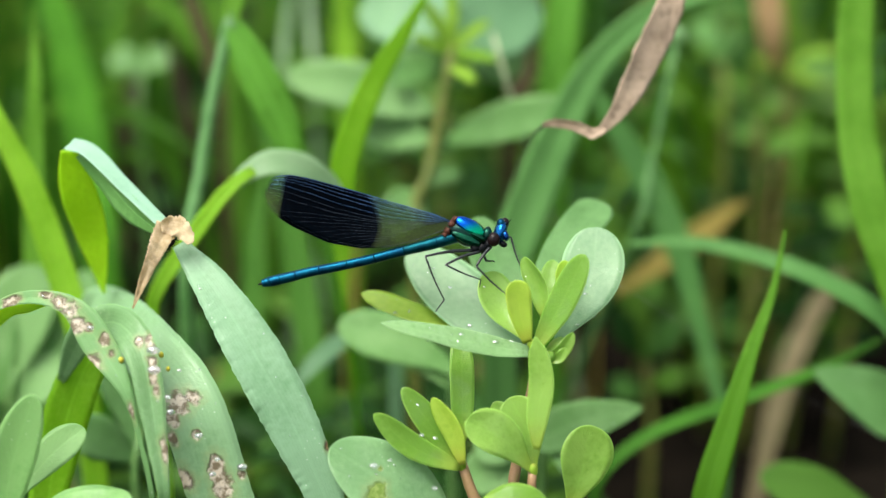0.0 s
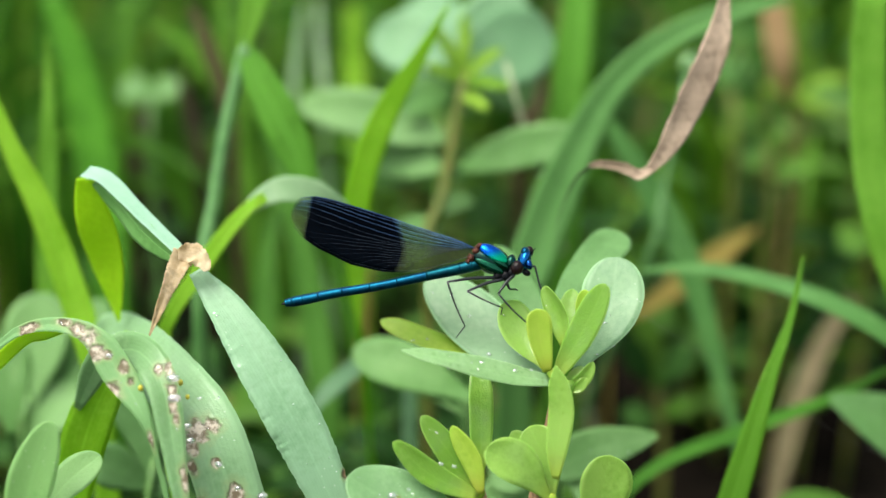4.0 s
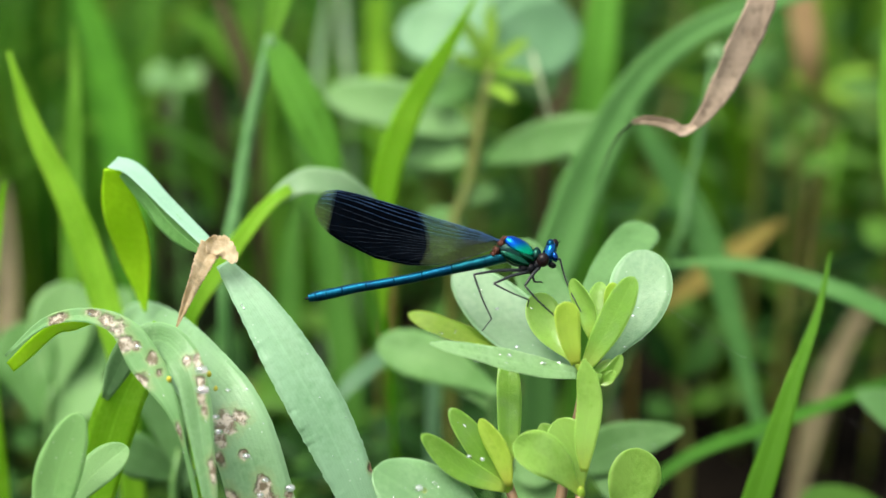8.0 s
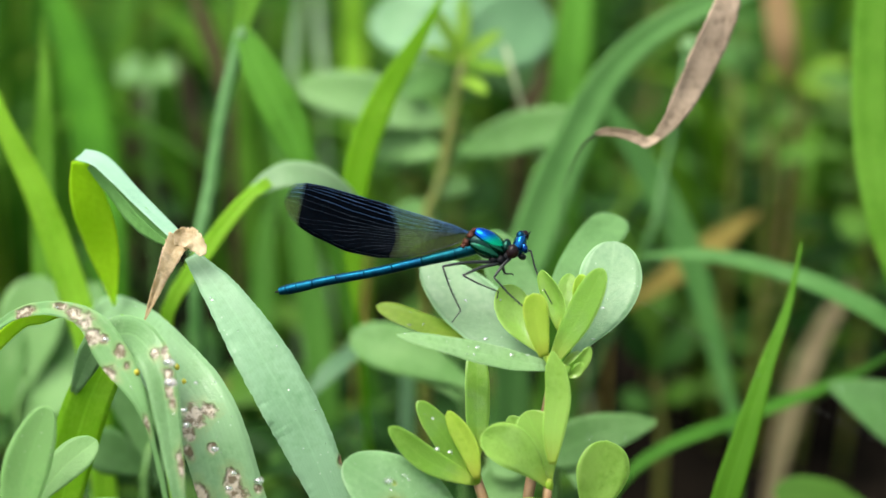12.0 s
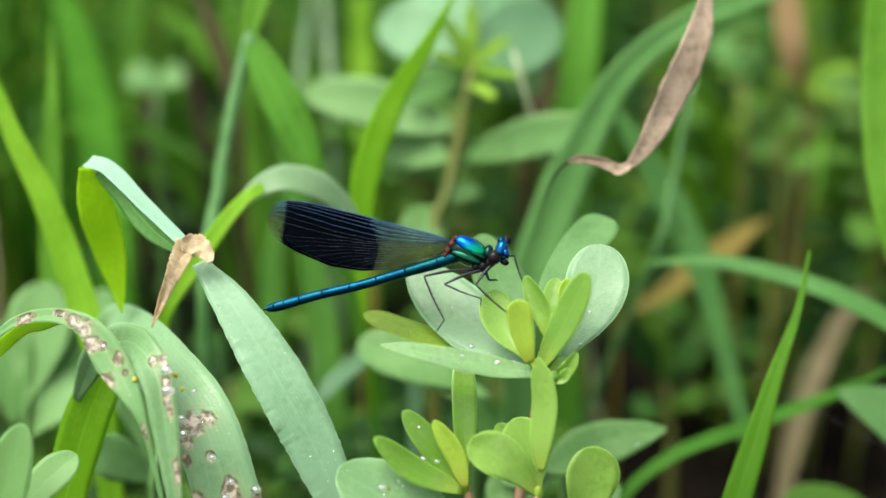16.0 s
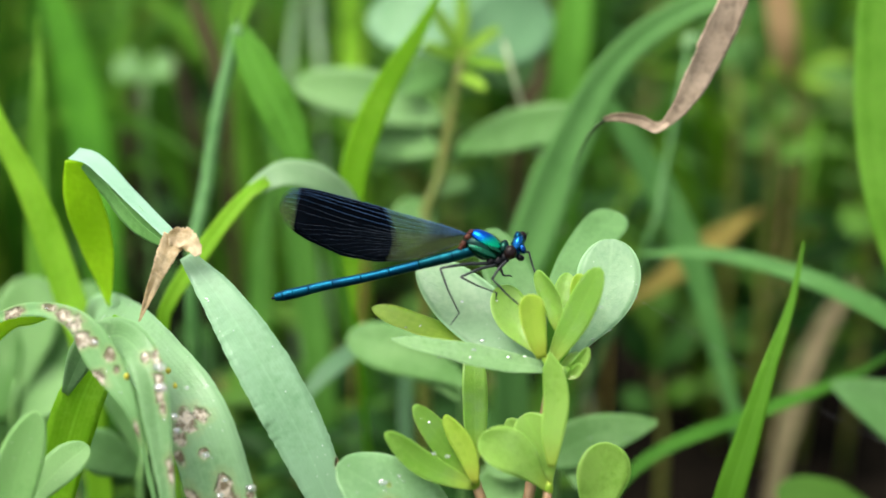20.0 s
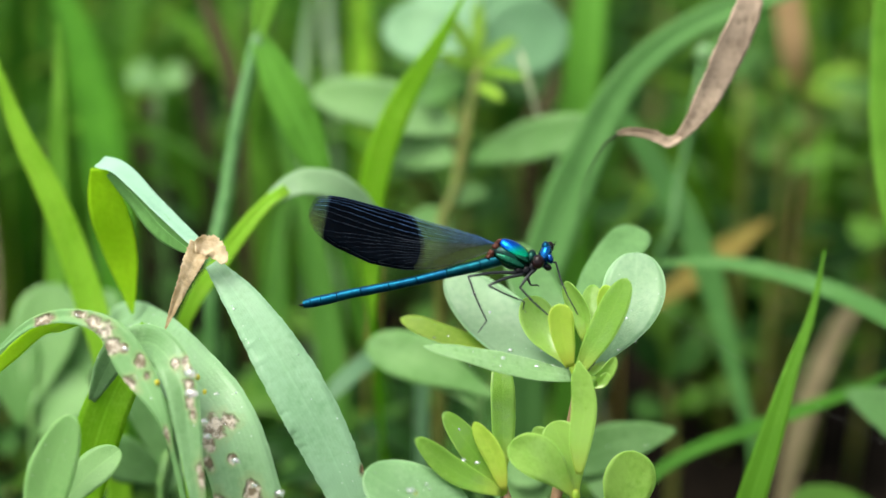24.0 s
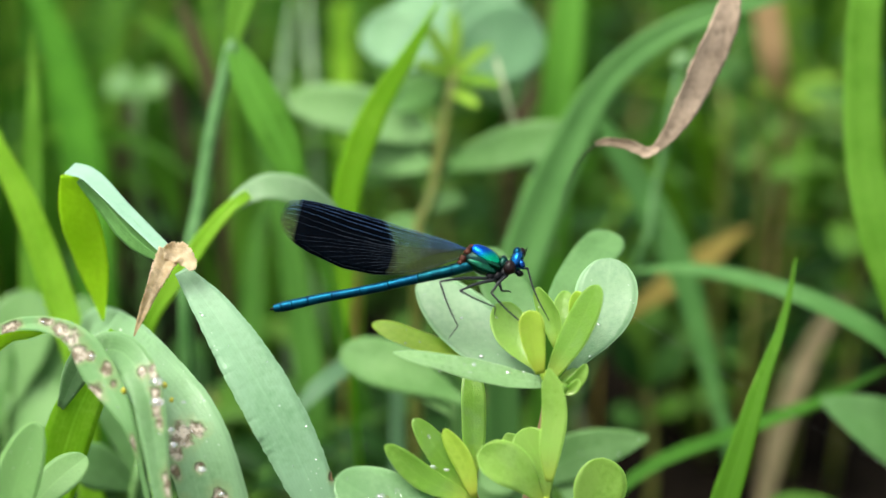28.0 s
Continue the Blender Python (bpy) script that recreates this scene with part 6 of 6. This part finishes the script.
    walk(SEEDLING, sway([(0, -7.61, 22.81, -0.00, 0, 0, 0), (0.5, -7.61, 22.81, -0.00, 0.2, -0.4, 0), (1, -7.61, 22.81, 0.00, 0, -0.3, 0), (1.5, -7.61, 22.81, 0.00, -0.1, -0.4, 0), (2, -7.61, 22.81, 0.00, 0, -0.4, 0), (2.5, -7.61, 22.81, 0.00, -0.1, -0.3, 0), (3, -7.61, 22.81, 0.00, 0, -0.2, 0), (3.5, -7.61, 22.81, 0.00, -0.2, -0.1, 0), (5.5, -7.61, 22.81, 0.00, -0.1, 0, 0), (6, -7.61, 22.81, 0.00, 0, -0.1, 0), (6.5, -7.61, 22.81, 0.00, -0.2, -0.1, 0), (7, -7.61, 22.81, 0.00, 0, -0.1, 0), (7.5, -7.61, 22.81, -0.00, 0.4, -0.3, 0), (8, -7.61, 22.81, 0.00, -0.2, 0, 0), (8.5, -7.61, 22.81, 0.00, -0.1, 0, 0), (9, -7.61, 22.81, 0.00, -0.1, -0.1, 0), (9.5, -7.61, 22.81, 0.00, -0.2, 0, 0), (10, -7.61, 22.81, 0.00, -0.2, 0, 0), (10.5, -7.61, 22.81, 0.00, -0.3, 0.1, 0), (11, -7.61, 22.81, 0.00, -0.2, -0.1, 0), (11.5, -7.61, 22.81, 0.00, -0.1, -0.1, 0), (12, -7.61, 22.81, 0.00, -0.3, 0.1, 0), (12.5, -7.61, 22.81, -0.00, 0.1, -0.1, 0), (14.5, -7.61, 22.81, -0.01, 0.6, 0.1, 0), (15, -7.61, 22.81, -0.00, 0.6, -0.3, 0), (15.5, -7.61, 22.81, -0.00, 0.6, -0.4, 0), (16, -7.62, 22.81, -0.01, 1.6, -1.8, 0), (16.5, -7.60, 22.81, -0.00, 0.1, 1.0, 0), (17, -7.61, 22.81, -0.01, 1.0, -0.4, 0), (17.5, -7.61, 22.81, -0.00, 0.2, -0.3, 0), (18, -7.61, 22.81, -0.00, 0.3, 0, 0), (18.5, -7.61, 22.81, -0.00, 0.1, 0, 0), (19, -7.61, 22.81, -0.00, 0.1, 0.1, 0), (19.5, -7.61, 22.81, -0.00, 0, 0.1, 0), (20, -7.61, 22.81, -0.00, 0.3, 0, 0), (20.5, -7.61, 22.81, -0.00, 0, 0.1, 0), (21, -7.61, 22.81, -0.00, 0.1, 0.2, 0), (21.5, -7.61, 22.81, -0.01, 0.6, 0.3, 0), (23.5, -7.61, 22.81, 0.00, -0.3, 0.1, 0), (24, -7.61, 22.81, 0.00, -0.4, 0.3, 0), (24.5, -7.61, 22.81, 0.00, -0.3, 0.3, 0), (25, -7.61, 22.81, 0.00, -0.3, 0.3, 0), (25.5, -7.61, 22.81, 0.00, -0.5, 0.4, 0), (26, -7.61, 22.81, 0.00, -0.3, 0.2, 0), (26.5, -7.61, 22.81, 0.00, -0.2, 0, 0), (27, -7.61, 22.81, 0.00, -0.4, 0.1, 0), (27.5, -7.61, 22.81, 0.00, -0.5, 0.1, 0), (28, -7.61, 22.81, 0.00, -0.3, 0.2, 0)]))
    walk(BROAD, sway([(0, -0.61, 22.83, 0.00, 0, 0, 0), (0.5, -0.61, 22.83, -0.00, 0.2, 0, 0), (1, -0.61, 22.83, -0.00, 0.1, 0.1, 0), (1.5, -0.61, 22.83, -0.00, 0.2, 0.1, 0), (2, -0.61, 22.83, -0.00, 0.3, 0, 0), (2.5, -0.61, 22.83, -0.00, 0.1, 0, 0), (3, -0.61, 22.83, -0.00, 0.2, 0.1, 0), (3.5, -0.61, 22.83, -0.00, 0.3, 0, 0), (5.5, -0.61, 22.83, -0.00, 0, 0, 0), (6, -0.61, 22.83, 0.00, -0.1, 0, 0), (6.5, -0.61, 22.83, -0.00, 0, 0, 0), (7, -0.61, 22.83, -0.00, 0.1, 0.1, 0), (7.5, -0.61, 22.83, -0.00, 0.3, -0.2, 0), (8, -0.61, 22.83, 0.00, 0, 0, 0), (8.5, -0.61, 22.83, 0.00, 0, -0.1, 0), (9, -0.61, 22.83, 0.00, 0, 0, 0), (9.5, -0.61, 22.83, -0.00, 0.3, 0, 0), (10, -0.61, 22.83, -0.00, 0.1, 0.2, 0), (10.5, -0.61, 22.83, -0.00, 0.4, 0.1, 0), (11, -0.61, 22.83, -0.00, 0, 0, 0), (11.5, -0.61, 22.83, -0.00, 0.3, 0.1, 0), (12, -0.61, 22.83, -0.00, 0.1, 0, 0), (12.5, -0.61, 22.83, -0.00, 0.3, -0.1, 0), (14.5, -0.61, 22.83, 0.00, -0.1, -0.3, 0), (15, -0.61, 22.83, 0.00, -0.2, 0, 0), (15.5, -0.61, 22.83, 0.00, -0.2, -0.2, 0), (16, -0.62, 22.83, 0.00, -0.2, -1.2, 0), (16.5, -0.61, 22.83, -0.00, 0, 0.2, 0), (17, -0.62, 22.83, 0.00, 0, -0.7, 0), (17.5, -0.61, 22.83, 0.01, -0.6, 0, 0), (18, -0.61, 22.83, 0.00, 0, -0.4, 0), (18.5, -0.61, 22.83, 0.00, -0.4, -0.1, 0), (19, -0.61, 22.83, 0.00, -0.3, -0.2, 0), (19.5, -0.61, 22.83, 0.00, -0.2, -0.3, 0), (20, -0.61, 22.83, 0.00, -0.2, -0.3, 0), (20.5, -0.61, 22.83, 0.00, -0.4, -0.2, 0), (21, -0.61, 22.83, 0.00, -0.3, -0.3, 0), (21.5, -0.61, 22.83, 0.00, -0.1, -0.4, 0), (23.5, -0.61, 22.83, 0.00, -0.1, -0.2, 0), (24, -0.61, 22.83, -0.00, 0, -0.2, 0), (24.5, -0.61, 22.83, -0.00, 0, 0, 0), (25, -0.61, 22.83, 0.00, -0.2, -0.2, 0), (25.5, -0.61, 22.83, 0.00, -0.2, -0.2, 0), (26, -0.61, 22.83, 0.00, -0.2, 0.1, 0), (26.5, -0.61, 22.83, -0.00, 0.1, -0.4, 0), (27, -0.61, 22.83, 0.00, 0, 0, 0), (27.5, -0.61, 22.83, 0.00, -0.1, -0.1, 0), (28, -0.61, 22.83, 0.00, -0.1, 0.1, 0)]))
    walk(SPEAR, sway([(0, 5.45, 26.81, -0.00, 0.2, -0.1, 0), (0.5, 5.44, 26.81, -0.01, 0.6, -0.4, 0), (1, 5.45, 26.81, -0.00, 0, -0.2, 0), (1.5, 5.45, 26.81, 0.00, -0.1, -0.1, 0), (2, 5.45, 26.81, -0.00, 0.1, -0.1, 0), (2.5, 5.45, 26.81, 0.00, -0.2, 0, 0), (3, 5.45, 26.81, -0.01, 0.3, -0.1, 0), (3.5, 5.45, 26.81, 0.00, -0.2, 0.2, 0), (5.5, 5.44, 26.81, -0.01, 0.3, -0.2, 0), (6, 5.44, 26.81, -0.01, 0.5, -0.3, 0), (6.5, 5.45, 26.81, 0.01, -0.4, 0.3, 0), (7, 5.45, 26.81, 0.01, -0.2, 0.1, 0), (7.5, 5.44, 26.81, -0.01, 0.4, -0.1, 0), (8, 5.45, 26.81, -0.00, 0.1, 0, 0), (8.5, 5.45, 26.81, -0.00, 0.2, 0, 0), (9, 5.45, 26.81, 0.01, -0.2, 0.3, 0), (9.5, 5.45, 26.81, -0.01, 0.3, 0, 0), (10, 5.45, 26.81, 0.00, -0.2, -0.1, 0), (10.5, 5.45, 26.81, -0.00, 0.2, -0.1, 0), (11, 5.45, 26.81, -0.00, 0, -0.1, 0), (11.5, 5.45, 26.81, 0.01, -0.4, 0, 0), (12, 5.45, 26.81, 0.00, -0.2, 0, 0), (12.5, 5.45, 26.81, -0.00, 0.1, -0.1, 0), (14.5, 5.44, 26.81, -0.01, 0.4, -0.2, 0), (15, 5.44, 26.81, -0.01, 0.5, -0.2, 0), (15.5, 5.44, 26.81, -0.01, 0.7, -0.2, 0), (16, 5.44, 26.81, -0.01, 0.6, -0.3, 0), (16.5, 5.44, 26.81, -0.03, 1.3, -0.6, 0), (17, 5.44, 26.81, -0.01, 0.7, -0.2, 0), (17.5, 5.45, 26.81, 0.00, -0.1, 0, 0), (18, 5.45, 26.81, 0.00, -0.1, 0, 0), (18.5, 5.45, 26.81, -0.00, 0.1, -0.2, 0), (19, 5.44, 26.81, -0.02, 0.9, -0.3, 0), (19.5, 5.45, 26.81, -0.00, 0.2, 0, 0), (20, 5.45, 26.81, -0.01, 0.2, -0.1, 0), (20.5, 5.45, 26.81, 0.01, -0.4, 0.1, 0), (21, 5.45, 26.81, 0.00, -0.1, -0.1, 0), (21.5, 5.45, 26.81, 0.00, -0.2, -0.1, 0), (23.5, 5.45, 26.81, 0.01, -0.3, 0.2, 0), (24, 5.45, 26.81, 0.00, -0.1, 0.2, 0), (24.5, 5.45, 26.81, 0.00, -0.1, 0, 0), (25, 5.45, 26.81, -0.01, 0.3, -0.1, 0), (25.5, 5.45, 26.81, -0.01, 0.2, 0, 0), (26, 5.45, 26.81, 0.00, 0, 0, 0), (26.5, 5.45, 26.81, 0.00, 0, 0.1, 0), (27, 5.45, 26.81, 0.01, -0.4, 0.1, 0), (27.5, 5.45, 26.81, 0.00, 0, 0.1, 0), (28, 5.45, 26.81, -0.00, 0.2, 0.1, 0)]))
    walk(HANGING, sway([(0, 4.69, 29.64, 19.36, 0, 0, 0), (0.5, 5.06, 29.64, 19.23, 0, 0, 0), (1, 5.12, 29.64, 19.33, 0, 0, 0), (1.5, 5.36, 29.64, 19.57, 0, 0, 0), (2, 5.22, 29.64, 19.61, 0, 0, 0), (2.5, 5.54, 29.64, 19.54, 0, 0, 0), (3, 5.53, 29.64, 19.35, 0, 0, 0), (3.5, 5.36, 29.64, 19.05, 0, 0, 0), (5.5, 5.28, 29.64, 19.26, 0, 0, 0), (6, 5.22, 29.64, 19.65, 0, 0, 0), (6.5, 5.48, 29.64, 19.35, 0, 0, 0), (7, 5.07, 29.64, 18.99, 0, 0, 0), (7.5, 5.60, 29.64, 19.62, 0, 0, 0), (8, 5.60, 29.64, 19.85, 0, 0, 0), (8.5, 5.57, 29.64, 19.46, 0, 0, 0), (9, 5.56, 29.64, 19.61, 0, 0, 0), (9.5, 5.94, 29.64, 20.13, 0, 0, 0), (10, 5.46, 29.64, 19.53, 0, 0, 0), (10.5, 5.09, 29.64, 18.88, 0, 0, 0), (11, 5.51, 29.64, 19.58, 0, 0, 0), (11.5, 5.86, 29.64, 20.08, 0, 0, 0), (12, 5.46, 29.64, 19.42, 0, 0, 0), (12.5, 5.45, 29.64, 19.26, 0, 0, 0), (14.5, 4.48, 29.64, 19.16, 0, 0, 0), (15, 5.46, 29.64, 19.78, 0, 0, 0), (15.5, 4.86, 29.64, 18.94, 0, 0, 0), (16, 4.75, 29.64, 18.97, 0, 0, 0), (16.5, 4.48, 29.64, 19.38, 0, 0, 0), (17, 5.36, 29.64, 19.56, 0, 0, 0), (17.5, 5.34, 29.64, 19.41, 0, 0, 0), (18, 5.58, 29.64, 19.53, 0, 0, 0), (18.5, 5.31, 29.64, 19.55, 0, 0, 0), (19, 5.08, 29.64, 19.19, 0, 0, 0), (19.5, 5.11, 29.64, 19.37, 0, 0, 0), (20, 5.63, 29.64, 19.67, 0, 0, 0), (20.5, 5.32, 29.64, 19.53, 0, 0, 0), (21, 4.22, 29.64, 19.03, 0, 0, 0), (21.5, 4.27, 29.64, 19.08, 0, 0, 0), (23.5, 5.04, 29.64, 19.38, 0, 0, 0), (24, 5.47, 29.64, 19.58, 0, 0, 0), (24.5, 5.43, 29.64, 19.58, 0, 0, 0), (25, 4.37, 29.64, 19.04, 0, 0, 0), (25.5, 4.70, 29.64, 19.18, 0, 0, 0), (26, 5.18, 29.64, 19.38, 0, 0, 0), (26.5, 4.99, 29.64, 19.31, 0, 0, 0), (27, 5.41, 29.64, 19.43, 0, 0, 0), (27.5, 5.57, 29.64, 19.54, 0, 0, 0), (28, 5.62, 29.64, 19.51, 0, 0, 0)]))

    walk(ARCHED, sway([(t, -6.2, 28.63, 0, 0, a, 0) for t, a in ((0, -0), (0.5, 0.68), (1, -0.01), (1.5, -0.3), (2, 0.27), (2.5, 1.27), (3, 0.43), (3.5, -0.55), (5.5, 1.22), (6, 0.77), (6.5, -0.19), (7, 0.29), (7.5, -0.75), (8, -0.34), (8.5, 0.51), (9, 0.67), (9.5, 0.1), (10, -0.17), (10.5, 0.02), (11, -0.62), (11.5, -0.36), (12, 0.35), (12.5, 0.8), (14.5, 1.34), (15, 1.36), (15.5, -0.12), (16, -0.82), (16.5, 0.93), (17, -0.96), (17.5, -0.29), (18, 1.45), (18.5, 0.66), (19, -0.66), (19.5, 0.13), (20, 0.49), (20.5, 0.05), (21, -0.31), (21.5, -0.58), (24, 0.3), (25, -0.94), (25.5, -0.49), (26, 0.1), (26.5, 0.91), (27, 1.15), (27.5, -0.06), (28, -0.55))]))


motions()
